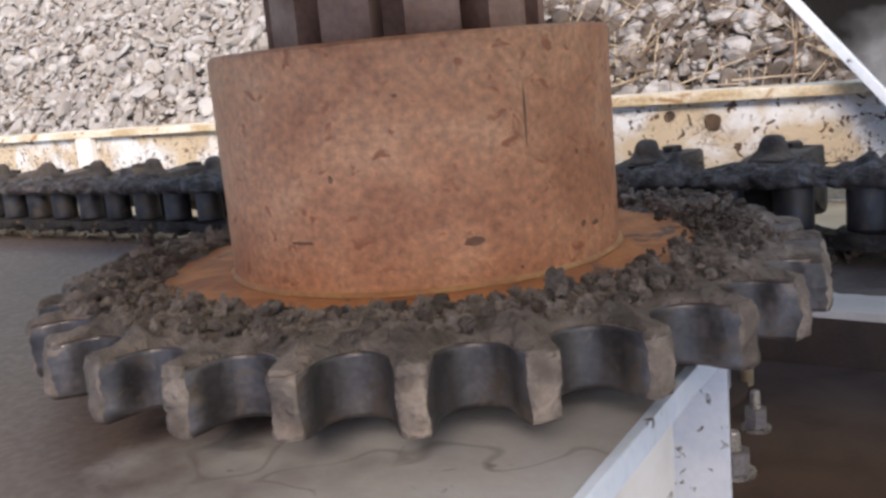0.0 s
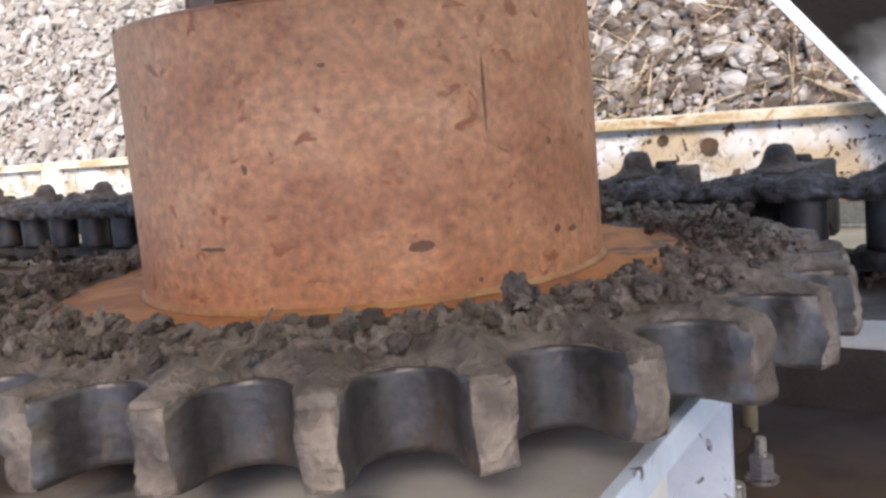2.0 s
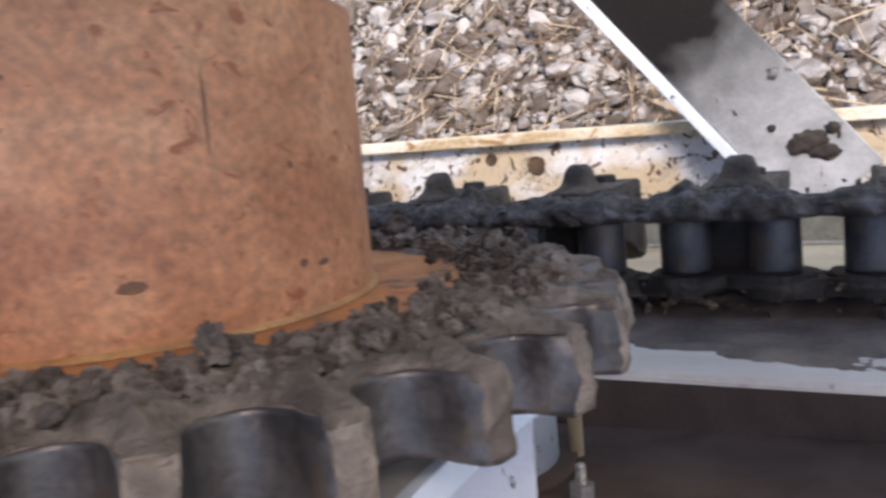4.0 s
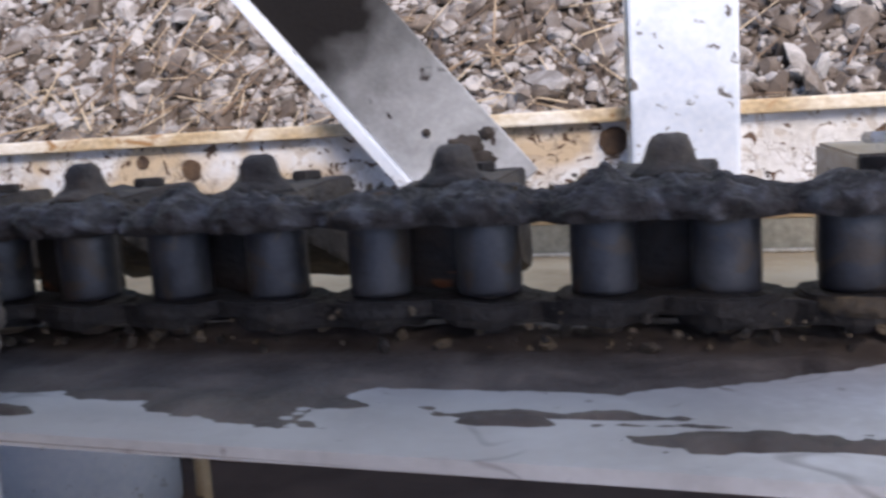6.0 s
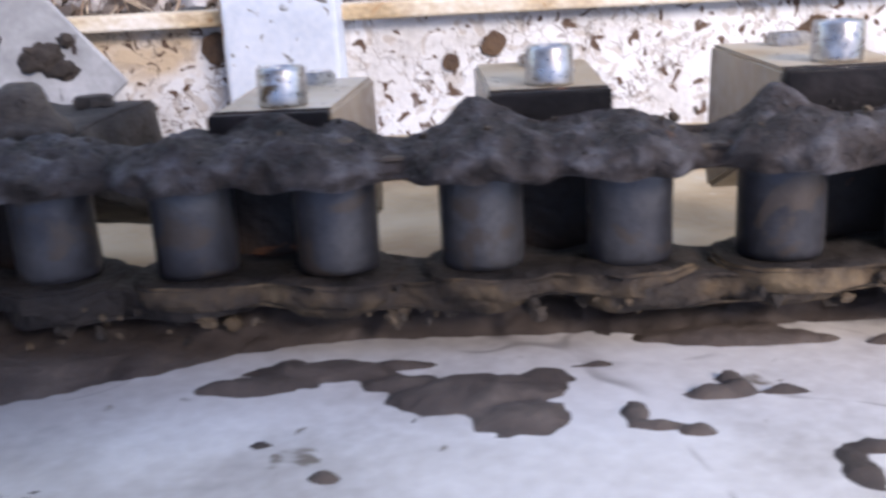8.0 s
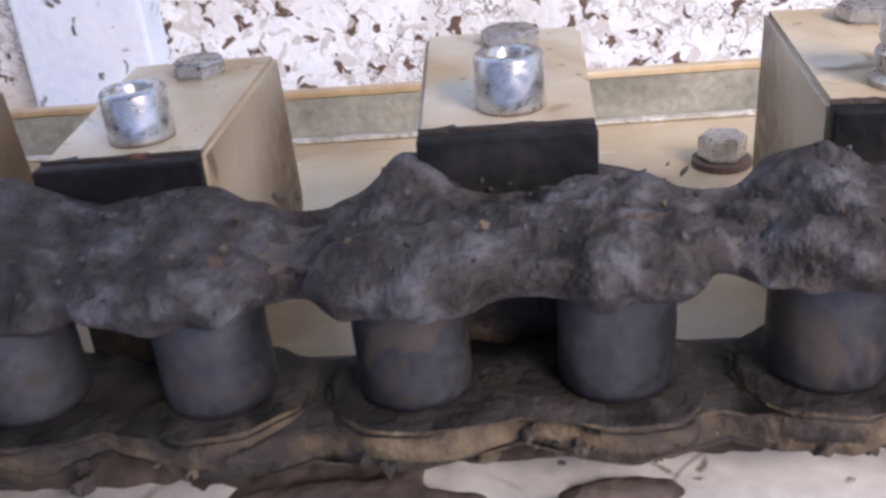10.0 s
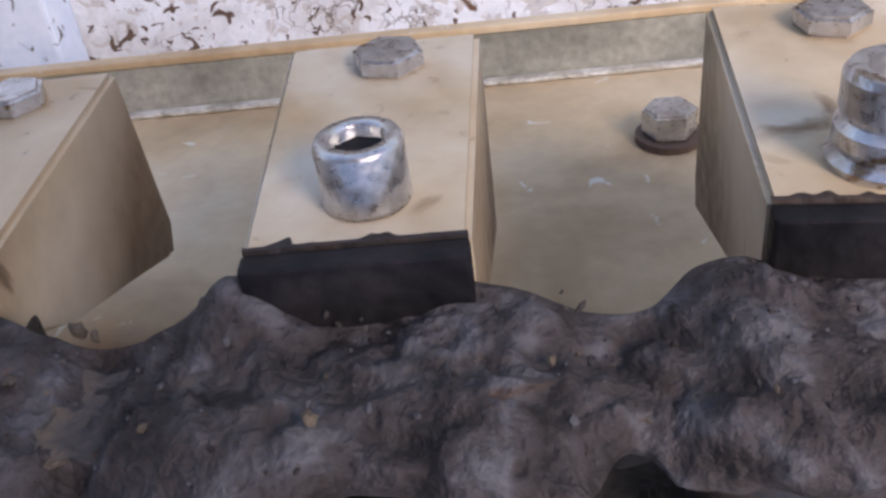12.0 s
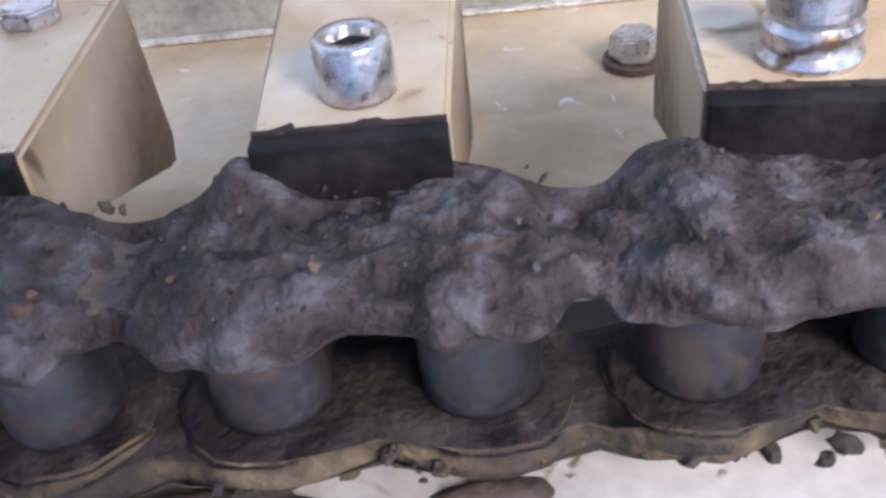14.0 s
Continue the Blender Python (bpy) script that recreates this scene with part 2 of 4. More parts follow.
ZINC = surface("zinc_plated_bolt", [(0.42, 0.40, 0.38), (0.56, 0.55, 0.54), (0.64, 0.63, 0.62)], 30, 6, (0.22, 0.42), 0.85, 0.1, 160, spots=(0.22, 0.15, 0.09), spot_scale=34, spot_amount=0.63, per_piece=True)
STONE = surface("grey_gravel", [(0.075, 0.056, 0.043), (0.14, 0.115, 0.098), (0.20, 0.184, 0.175), (0.35, 0.335, 0.327)], 9, 8, (0.6, 0.9), 0.0, 0.4, 90, islands=True, fine=0.6)


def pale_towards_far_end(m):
    """Blends the stones paler towards the far end of the yard."""
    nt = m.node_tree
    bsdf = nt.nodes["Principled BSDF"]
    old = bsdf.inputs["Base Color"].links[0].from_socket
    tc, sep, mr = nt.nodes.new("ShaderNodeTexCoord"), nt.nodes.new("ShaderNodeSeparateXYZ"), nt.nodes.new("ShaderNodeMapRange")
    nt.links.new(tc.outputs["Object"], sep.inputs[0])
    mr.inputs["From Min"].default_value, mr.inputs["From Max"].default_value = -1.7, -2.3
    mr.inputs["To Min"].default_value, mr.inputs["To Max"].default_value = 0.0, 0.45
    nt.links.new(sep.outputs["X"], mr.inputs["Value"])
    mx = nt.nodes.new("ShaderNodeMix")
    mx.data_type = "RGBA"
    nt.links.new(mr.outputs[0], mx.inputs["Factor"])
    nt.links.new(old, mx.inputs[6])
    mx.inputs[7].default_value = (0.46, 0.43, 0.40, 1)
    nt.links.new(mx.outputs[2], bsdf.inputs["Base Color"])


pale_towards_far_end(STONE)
EARTH = surface("stony_earth", [(0.10, 0.075, 0.055), (0.17, 0.135, 0.105), (0.26, 0.22, 0.185)], 22, 12, (0.8, 1.0), 0.0, 1.0, 160)
STRAW = surface("dry_stem", [(0.08, 0.05, 0.032), (0.15, 0.095, 0.06), (0.27, 0.19, 0.12), (0.45, 0.36, 0.25)], 4, 5, (0.6, 0.9), 0.0, 0.2, 90, islands=True)
ROOT = surface("dark_root", [(0.05, 0.04, 0.03), (0.10, 0.075, 0.055)], 12, 5, (0.8, 1.0), 0.0, 0.3, 90)
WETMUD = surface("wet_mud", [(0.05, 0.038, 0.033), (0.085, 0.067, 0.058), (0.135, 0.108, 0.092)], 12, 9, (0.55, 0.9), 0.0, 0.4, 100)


# ---- building helpers ----
def mesh_of(bm, name, material, smooth=False):
    me = bpy.data.meshes.new(name)
    bmesh.ops.recalc_face_normals(bm, faces=bm.faces)
    bm.to_mesh(me)
    bm.free()
    me.materials.append(material)
    if smooth:
        for p in me.polygons:
            p.use_smooth = True
    return me


def part(name, bm, material, parent, label="", smooth=False, m=None):
    """One mesh object under a thing or a part; bm is in metres about the parent's origin."""
    me = bm if isinstance(bm, bpy.types.Mesh) else mesh_of(bm, name, material, smooth)
    ob = new(name, me)
    ob.parent = parent
    if m is not None:
        ob.matrix_local = m
    if label:
        tagged(ob, label)
    return ob


def thing(name, m, label, category, group="", kind=""):
    ob = new(name)
    ob.empty_display_size = 0.02
    ob.matrix_world = m
    return tagged(ob, label, category, group, kind)


def solid(name, bm, material, m, label, category, kind="", smooth=False, group=""):
    ob = new(name, mesh_of(bm, name, material, smooth))
    ob.matrix_world = m
    return tagged(ob, label, category, group, kind)


def box(x0, x1, y0, y1, z0, z1, bevel=0.0, bm=None):
    bm = bm or bmesh.new()
    vs = bmesh.ops.create_cube(bm, size=1.0)["verts"]
    for v in vs:
        v.co = Vector(((x0 + x1) / 2 + v.co.x * (x1 - x0), (y0 + y1) / 2 + v.co.y * (y1 - y0), (z0 + z1) / 2 + v.co.z * (z1 - z0))) * K
    if bevel:
        es = {e for v in vs for e in v.link_edges}
        bmesh.ops.bevel(bm, geom=list(es), offset=bevel * K, segments=2, affect="EDGES", profile=0.6)
    return bm


def extrude_xz(outline, y0, y1, bevel=0.0):
    """A prism: an outline in x and z, from y0 to y1."""
    bm = bmesh.new()
    lo = [bm.verts.new((x * K, y0 * K, z * K)) for x, z in outline]
    hi = [bm.verts.new((x * K, y1 * K, z * K)) for x, z in outline]
    n = len(outline)
    bm.faces.new(lo)
    bm.faces.new(hi[::-1])
    for i in range(n):
        bm.faces.new((lo[i], lo[(i + 1) % n], hi[(i + 1) % n], hi[i]))
    if bevel:
        es = [e for e in bm.edges if abs(e.verts[0].co.y - e.verts[1].co.y) < 1e-7]
        bmesh.ops.bevel(bm, geom=es, offset=bevel * K, segments=2, affect="EDGES")
    return bm


def extrude_yz(outline, x0, x1, bevel=0.0):
    bm = bmesh.new()
    lo = [bm.verts.new((x0 * K, y * K, z * K)) for y, z in outline]
    hi = [bm.verts.new((x1 * K, y * K, z * K)) for y, z in outline]
    n = len(outline)
    bm.faces.new(lo)
    bm.faces.new(hi[::-1])
    for i in range(n):
        bm.faces.new((lo[i], lo[(i + 1) % n], hi[(i + 1) % n], hi[i]))
    if bevel:
        bmesh.ops.bevel(bm, geom=bm.edges[:], offset=bevel * K, segments=2, affect="EDGES")
    return bm


def turned(profile, sides=48, bm=None, centre=(0, 0)):
    """A body turned about the y axis: profile of (radius, y)."""
    bm = bm or bmesh.new()
    rings = []
    for r, y in profile:
        rings.append([bm.verts.new(((centre[0] + r * math.sin(2 * math.pi * i / sides)) * K, y * K, (centre[1] + r * math.cos(2 * math.pi * i / sides)) * K)) for i in range(sides)])
    for a, b in zip(rings, rings[1:]):
        for i in range(sides):
            bm.faces.new((a[i], a[(i + 1) % sides], b[(i + 1) % sides], b[i]))
    bm.faces.new(rings[0])
    bm.faces.new(rings[-1][::-1])
    return bm


def roughen(bm, amount, scale, seed=0.0, levels=2, keep=None):
    """Pushes vertices about by noise, in plan units."""
    for v in bm.verts:
        p = v.co * scale + Vector((seed, seed * 1.7, -seed))
        d = noise.noise_vector(p) + 0.5 * noise.noise_vector(p * 2.3)
        if levels > 2:
            d += 0.3 * noise.noise_vector(p * 5.1)
        v.co += d * amount * K
    return bm


def lump(bm, centre, size, seed, rough=0.35, squash=(1, 1, 1), level=2):
    """An uneven clod or stone, in metres."""
    vs = bmesh.ops.create_icosphere(bm, subdivisions=level, radius=1.0)["verts"]
    for v in vs:
        d = 1 + rough * noise.noise(v.co * 1.3 + Vector((seed, seed * 0.7, 3.0))) + 0.5 * rough * noise.noise(v.co * 3.1 + Vector((seed, 1.0, seed)))
        v.co = Vector((v.co.x * squash[0], v.co.y * squash[1], v.co.z * squash[2])) * d * size + centre
    return vs


def many(name, variants, placings, material):
    """One mesh out of many small bodies: variants of (vertices, faces), placings of (variant, matrix 3x3, offset), in metres."""
    vs, fs, off = [], [], 0
    for k, m3, o in placings:
        v, f = variants[k]
        vs.append(v @ m3.T + o)
        fs.append(f + off)
        off += len(v)
    vs, fs = np.concatenate(vs), np.concatenate(fs)
    me = bpy.data.meshes.new(name)
    me.from_pydata(vs.tolist(), [], fs.tolist())
    me.materials.append(material)
    return me


def stone_shapes(count, level, cuts, rough, seed):
    rng = np.random.default_rng(seed)
    out = []
    for _ in range(count):
        bm = bmesh.new()
        bmesh.ops.create_icosphere(bm, subdivisions=level, radius=1.0)
        v = np.array([x.co[:] for x in bm.verts])
        f = np.array([[x.index for x in p.verts] for p in bm.faces])
        bm.free()
        v = v * (1 + rough * rng.normal(0, 1, (len(v), 1)))
        for _ in range(cuts):
            d = rng.normal(0, 1, 3)
            d /= np.linalg.norm(d)
            c = rng.uniform(0.36, 0.75)
            over = np.maximum(v @ d - c, 0)
            v = v - over[:, None] * d
        out.append((v, f))
    return out


def clod_shapes(count, level=3):
    """Crumbly lumps with knobs and pits."""
    out = []
    for i in range(count):
        bm = bmesh.new()
        bmesh.ops.create_icosphere(bm, subdivisions=level, radius=1.0)
        v = []
        for x in bm.verts:
            o = Vector((i * 3.1, i * 1.7, -i * 2.3))
            d = 0.85 + 0.55 * noise.noise(x.co * 1.2 + o) + 0.34 * noise.noise(x.co * 2.9 + o) + 0.2 * noise.noise(x.co * 6.0 + o)
            v.append((x.co * max(0.25, d))[:])
        f = np.array([[q.index for q in p.verts] for p in bm.faces])
        bm.free()
        out.append((np.array(v), f))
    return out


def spin(rng, scale):
    q = Euler(rng.uniform(0, 6.283, 3).tolist()).to_matrix()
    return np.array(q) * 1.0 @ np.diag(scale)


# ---- ground ----
def build_ground():
    bm = bmesh.new()
    bmesh.ops.create_grid(bm, x_segments=120, y_segments=120, size=40)
    for v in bm.verts:
        v.co.z = 0.02 * noise.noise(v.co * 0.6) - 0.01
    solid("ground", bm, EARTH, Matrix(), "brown stony earth under the gravel bed", "ground", kind="structure")
    rng = np.random.default_rng(4)
    coarse, fine = stone_shapes(16, 2, 10, 0.01, 1), stone_shapes(20, 1, 2, 0.14, 2)
    variants = coarse + fine
    put = []
    for i in range(30000):
        x = rng.uniform(-5.9, 1.95)
        y = rng.uniform(0.9, 2.25 + 0.2 * max(0.0, -x))
        big = rng.random() < 0.18
        r = 0.022 + 0.034 * rng.random() ** 1.8 if big else 0.009 + 0.014 * rng.random() ** 1.6
        s = np.array([rng.uniform(0.9, 1.6), rng.uniform(0.65, 1.1), rng.uniform(0.4, 0.75)]) * r
        tilt = np.array(Euler((rng.normal(0, 0.4), rng.normal(0, 0.4), rng.uniform(0, 6.283))).to_matrix())
        k = int(rng.integers(0, 16)) if big else 16 + int(rng.integers(0, 20))
        put.append((k, tilt @ np.diag(s), np.array([x, y, 0.006 + (r * rng.uniform(0.1, 0.6) if big else rng.uniform(0.0, 0.022))])))
    for i in range(16000):
        x, y = rng.uniform(-7.5, 3.6), rng.uniform(-1.8, 4.8)
        r = 0.016 + 0.026 * rng.random() ** 1.5
        s = np.array([rng.uniform(0.9, 1.6), rng.uniform(0.65, 1.1), rng.uniform(0.4, 0.75)]) * r
        put.append((16 + int(rng.integers(0, 20)), np.array(Euler((0, 0, rng.uniform(0, 6.283))).to_matrix()) @ np.diag(s), np.array([x, y, 0.004])))
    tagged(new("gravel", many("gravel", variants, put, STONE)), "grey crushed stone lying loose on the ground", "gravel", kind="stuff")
    # dry stems between the stones
    stems = []
    rng = np.random.default_rng(9)
    bar = bmesh.new()
    bmesh.ops.create_cone(bar, segments=5, radius1=1, radius2=0.6, depth=2, cap_ends=True)
    bmesh.ops.triangulate(bar, faces=bar.faces)
    bv, bf = np.array([v.co[:] for v in bar.verts]), np.array([[v.index for v in f.verts] for f in bar.faces])
    bar.free()
    for i in range(1500):
        x, y = rng.uniform(-5.0, 1.9), rng.uniform(0.95, 2.7)
        if rng.random() < 0.6:
            x = rng.normal(-0.55, 0.6)
        ln, th = rng.uniform(0.02, 0.12), rng.uniform(0.0012, 0.003)
        if rng.random() < 0.05:
            ln, th = rng.uniform(0.12, 0.24), 0.004
        rot = np.array(Euler((radians(90) + rng.normal(0, 0.12), 0, rng.uniform(0, 6.283))).to_matrix())
        stems.append((0, rot @ np.diag([th, th, ln]), np.array([x, y, rng.uniform(0.036, 0.06)])))
    tagged(new("dry_stems", many("dry_stems", [(bv, bf)], stems, STRAW)), "dry straw stems and twigs strewn over gravel", "straw", kind="stuff")

    for a, b, bend in (((-0.811, 1.948), (-0.36, 1.66), 0.05), ((-1.951, 1.80), (-1.70, 1.854), 0.0), ((1.15, 1.54), (1.215, 1.38), 0.01), ((0.89, 1.47), (0.95, 1.60), 0.0), ((-0.73, 1.43), (-0.66, 1.61), 0.0),
                       ((-1.19, 1.758), (-1.077, 1.48), 0.01), ((-0.6, 1.75), (-0.48, 1.50), 0.02), ((0.35, 1.62), (0.52, 1.44), 0.01)):
        twig(Matrix(), (*a, 0.055), (*b, 0.05), 0.0042, bend, "long dry straw-coloured stem lying on the gravel")


def twig(m, a, b, r, bend, label, material=None):
    """A thin bent stem from a to b, tapering, in metres."""
    a, b = Vector(a), Vector(b)
    side = (b - a).cross(Vector((0, 0, 1))).normalized()
    up = side.cross(b - a).normalized()
    bm = bmesh.new()
    rings = []
    for i in range(9):
        s = i / 8
        c = a.lerp(b, s) + side * bend * math.sin(math.pi * s) + side * 0.006 * noise.noise(Vector((s * 4, a.x * 9, 0)))
        w = r * (1 - 0.5 * s)
        rings.append([bm.verts.new(c + side * w * math.cos(k * 1.0472) + up * w * math.sin(k * 1.0472)) for k in range(6)])
    for p, q in zip(rings, rings[1:]):
        for k in range(6):
            bm.faces.new((p[k], p[(k + 1) % 6], q[(k + 1) % 6], q[k]))
    bm.faces.new(rings[0])
    bm.faces.new(rings[-1])
    solid("dry_twig", bm, material or STRAW, m, label, "twig", group="dry twigs", smooth=True)


build_ground()


# ---- frame behind the chain ----
def build_frame():
    m = at(0, 0, 0)
    beam = thing("frame_beam", m, "long steel frame beam with peeling white paint and rust", "beam", kind="structure")
    bm = box(-4.4, 3.2, -0.30, 0.1085, -0.96, -0.93)
    part("web", bm, PEELING, beam, "peeling white paint over rusty steel")
    part("flange", box(-4.4, 3.2, 0.109, 0.134, -1.06, -0.905, 0.004), FLANGE, beam, "cream paint rusting along its edge")
    part("lower_flange", box(-4.4, 3.2, -0.335, -0.30, -1.06, -0.85, 0.004), PEELING, beam)
    for x in (-2.62, -4.0):
        part("stiffener", box(x - 0.045, x + 0.045, -0.298, 0.1083, -0.9285, -0.90, 0.003), WHITE, beam)
    # holes and rust blisters on the web
    for x, y, r in ((-0.19, 0.058, 0.022), (0.655, 0.075, 0.028), (-0.30, 0.078, 0.014), (1.11, 0.06, 0.02), (1.04, 0.035, 0.014), (1.62, 0.05, 0.03)):
        bm = bmesh.new()
        bmesh.ops.create_circle(bm, cap_ends=True, segments=14, radius=r * K)
        for v in bm.verts:
            v.co = v.co * (1 + 0.25 * noise.noise(v.co * 90 + Vector((x * 9, y, 0)))) + Vector((x * K, y * K, -0.9265 * K))
        ext = bmesh.ops.extrude_face_region(bm, geom=bm.faces[:])
        for v in ext["geom"]:
            if isinstance(v, bmesh.types.BMVert):
                v.co.z -= 0.004 * K
        part("rust_blister", bm, RUSTSPOT, beam, "dark brown rust blister")
    post = thing("frame_post", at(0.78, -0.2, -0.9), "white enamelled steel post welded to the frame beam", "post", kind="structure")
    part("box_section", box(-0.09, 0.09, -0.10, 1.5, -0.026, 0.05, 0.006), BLUEWHITE, post)
    part("weld", box(-0.098, -0.09, -0.10, 1.4, -0.02, 0.03, 0.002), FLANGE, post, "rusty weld seam")
    strut = thing("diagonal_strut", at(0.385, 0.045, -0.855, 0, 0, 40), "diagonal angle-iron strut, white, its face with black shade painted in", "strut", kind="structure")
    part("face", box(-0.085, 0.10, -0.10, 1.5, -0.012, 0.0, 0.003), STRUT, strut, "grey face, painted shade turning it black towards the top")
    part("edge", box(-0.108, -0.0855, -0.10, 1.5, -0.10, 0.02, 0.003), BLUEWHITE, strut, "white painted edge")
    # mud thrown onto the strut's foot
    for x, y, w, h in MUD_SPOTS:
        bm = bmesh.new()
        lump(bm, Vector((0, 0, 0)), K, x * 31, 0.5, (w, h, 0.006), 3)
        solid("mud_splash", bm, CLOT, at(x, y, -0.854), "dark clot of mud stuck to the foot of the strut", "mud", group="mud on the strut", smooth=True)
    dark = thing("dark_post", at(-0.99, 0.113, -0.9), "dark brown steel post standing on the frame beam", "post", kind="structure")
    part("bar", box(-0.05, 0.05, 0.02, 1.4, -0.03, 0.03, 0.004), DARKBROWN, dark)


MUD_SPOTS = ((0.377, 0.070, 0.026, 0.016), (0.398, 0.079, 0.030, 0.020), (0.436, 0.102, 0.014, 0.012), (0.423, 0.057, 0.030, 0.016), (0.326, 0.109, 0.008, 0.007))
FLANGE = surface("rusty_cream_paint", [(0.47, 0.36, 0.22), (0.64, 0.57, 0.45), (0.74, 0.71, 0.64)], 9, 10, (0.5, 0.8), 0.0, 0.3, 90, spots=(0.34, 0.19, 0.08), spot_scale=14, spot_amount=0.635, stretch=(0.7, 1, 1), fine=0.6)
RUSTSPOT = surface("rust_blister", [(0.06, 0.04, 0.03), (0.12, 0.075, 0.045)], 12, 8, (0.8, 1.0), 0.0, 0.8, 90)


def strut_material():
    """White paint with black shade painted in, which thins out down the strut."""
    m = surface("shade_graded_white_paint", [(0.27, 0.285, 0.30), (0.39, 0.41, 0.435), (0.52, 0.545, 0.58)], 6, 8, (0.4, 0.7), 0.0, 0.15, 70, spots=(0.05, 0.04, 0.04), spot_scale=14, spot_amount=0.67, gloss=0.12, fine=0.2)
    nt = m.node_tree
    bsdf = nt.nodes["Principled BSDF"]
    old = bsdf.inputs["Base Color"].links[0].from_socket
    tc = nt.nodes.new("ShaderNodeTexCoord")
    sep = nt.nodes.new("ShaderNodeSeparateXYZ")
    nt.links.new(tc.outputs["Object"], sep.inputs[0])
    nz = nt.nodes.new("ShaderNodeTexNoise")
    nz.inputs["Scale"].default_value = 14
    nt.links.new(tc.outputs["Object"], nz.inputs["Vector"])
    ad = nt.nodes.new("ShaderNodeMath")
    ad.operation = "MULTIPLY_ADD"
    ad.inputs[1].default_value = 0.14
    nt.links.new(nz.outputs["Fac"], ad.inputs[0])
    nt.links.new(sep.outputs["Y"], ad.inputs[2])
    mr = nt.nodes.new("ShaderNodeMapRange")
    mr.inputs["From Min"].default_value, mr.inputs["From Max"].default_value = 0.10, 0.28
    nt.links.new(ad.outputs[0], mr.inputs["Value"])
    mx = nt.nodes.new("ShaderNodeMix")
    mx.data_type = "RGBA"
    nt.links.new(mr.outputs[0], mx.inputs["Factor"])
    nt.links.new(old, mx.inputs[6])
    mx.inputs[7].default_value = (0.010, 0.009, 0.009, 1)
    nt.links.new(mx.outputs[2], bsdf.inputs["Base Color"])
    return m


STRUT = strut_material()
build_frame()


# ---- bed plate, skirts and base ----
FLOOR_Y = -0.075


def bed_material():
    """White bed paint under a thin film of dried dirt that ends, unevenly, part of the way along the plate; the left
    end holds painted shade.
    """
    m = surface("white_bed_paint", [(0.49, 0.47, 0.455), (0.63, 0.615, 0.60), (0.72, 0.71, 0.70)], 5, 10, (0.4, 0.65), 0.0, 0.12, 70, spots=(0.20, 0.17, 0.14), spot_scale=24, spot_amount=0.70, fine=0.4, veins=True, vein_scale=3.6)
    nt = m.node_tree
    bsdf = nt.nodes["Principled BSDF"]
    old = bsdf.inputs["Base Color"].links[0].from_socket
    tc, sep = nt.nodes.new("ShaderNodeTexCoord"), nt.nodes.new("ShaderNodeSeparateXYZ")
    nt.links.new(tc.outputs["Object"], sep.inputs[0])
    nz = nt.nodes.new("ShaderNodeTexNoise")
    nz.inputs["Scale"].default_value, nz.inputs["Detail"].default_value = 11, 8
    nt.links.new(tc.outputs["Object"], nz.inputs["Vector"])
    ad = nt.nodes.new("ShaderNodeMath")
    ad.operation = "MULTIPLY_ADD"
    ad.inputs[1].default_value = 0.5
    nt.links.new(nz.outputs["Fac"], ad.inputs[0])
    nt.links.new(sep.outputs["X"], ad.inputs[2])
    mr = nt.nodes.new("ShaderNodeMapRange")
    mr.inputs["From Min"].default_value, mr.inputs["From Max"].default_value = 0.66, 0.90
    mr.inputs["To Min"].default_value, mr.inputs["To Max"].default_value = 0.55, 0.0
    nt.links.new(ad.outputs[0], mr.inputs["Value"])
    mx = nt.nodes.new("ShaderNodeMix")
    mx.data_type = "RGBA"
    nt.links.new(mr.outputs[0], mx.inputs["Factor"])
    nt.links.new(old, mx.inputs[6])
    mx.inputs[7].default_value = (0.25, 0.232, 0.222, 1)
    # the sprocket's soft shadow, painted in as brown towards the left end
    shade_ramp = nt.nodes.new("ShaderNodeMapRange")
    shade_ramp.inputs["From Min"].default_value, shade_ramp.inputs["From Max"].default_value = 0.15, 0.31
    shade_ramp.inputs["To Min"].default_value, shade_ramp.inputs["To Max"].default_value = 0.93, 0.0
    nt.links.new(ad.outputs[0], shade_ramp.inputs["Value"])
    shade_mix = nt.nodes.new("ShaderNodeMix")
    shade_mix.data_type = "RGBA"
    nt.links.new(shade_ramp.outputs[0], shade_mix.inputs["Factor"])
    nt.links.new(mx.outputs[2], shade_mix.inputs[6])
    shade_mix.inputs[7].default_value = (0.095, 0.062, 0.05, 1)
    nt.links.new(shade_mix.outputs[2], bsdf.inputs["Base Color"])
    return m


BED = bed_material()


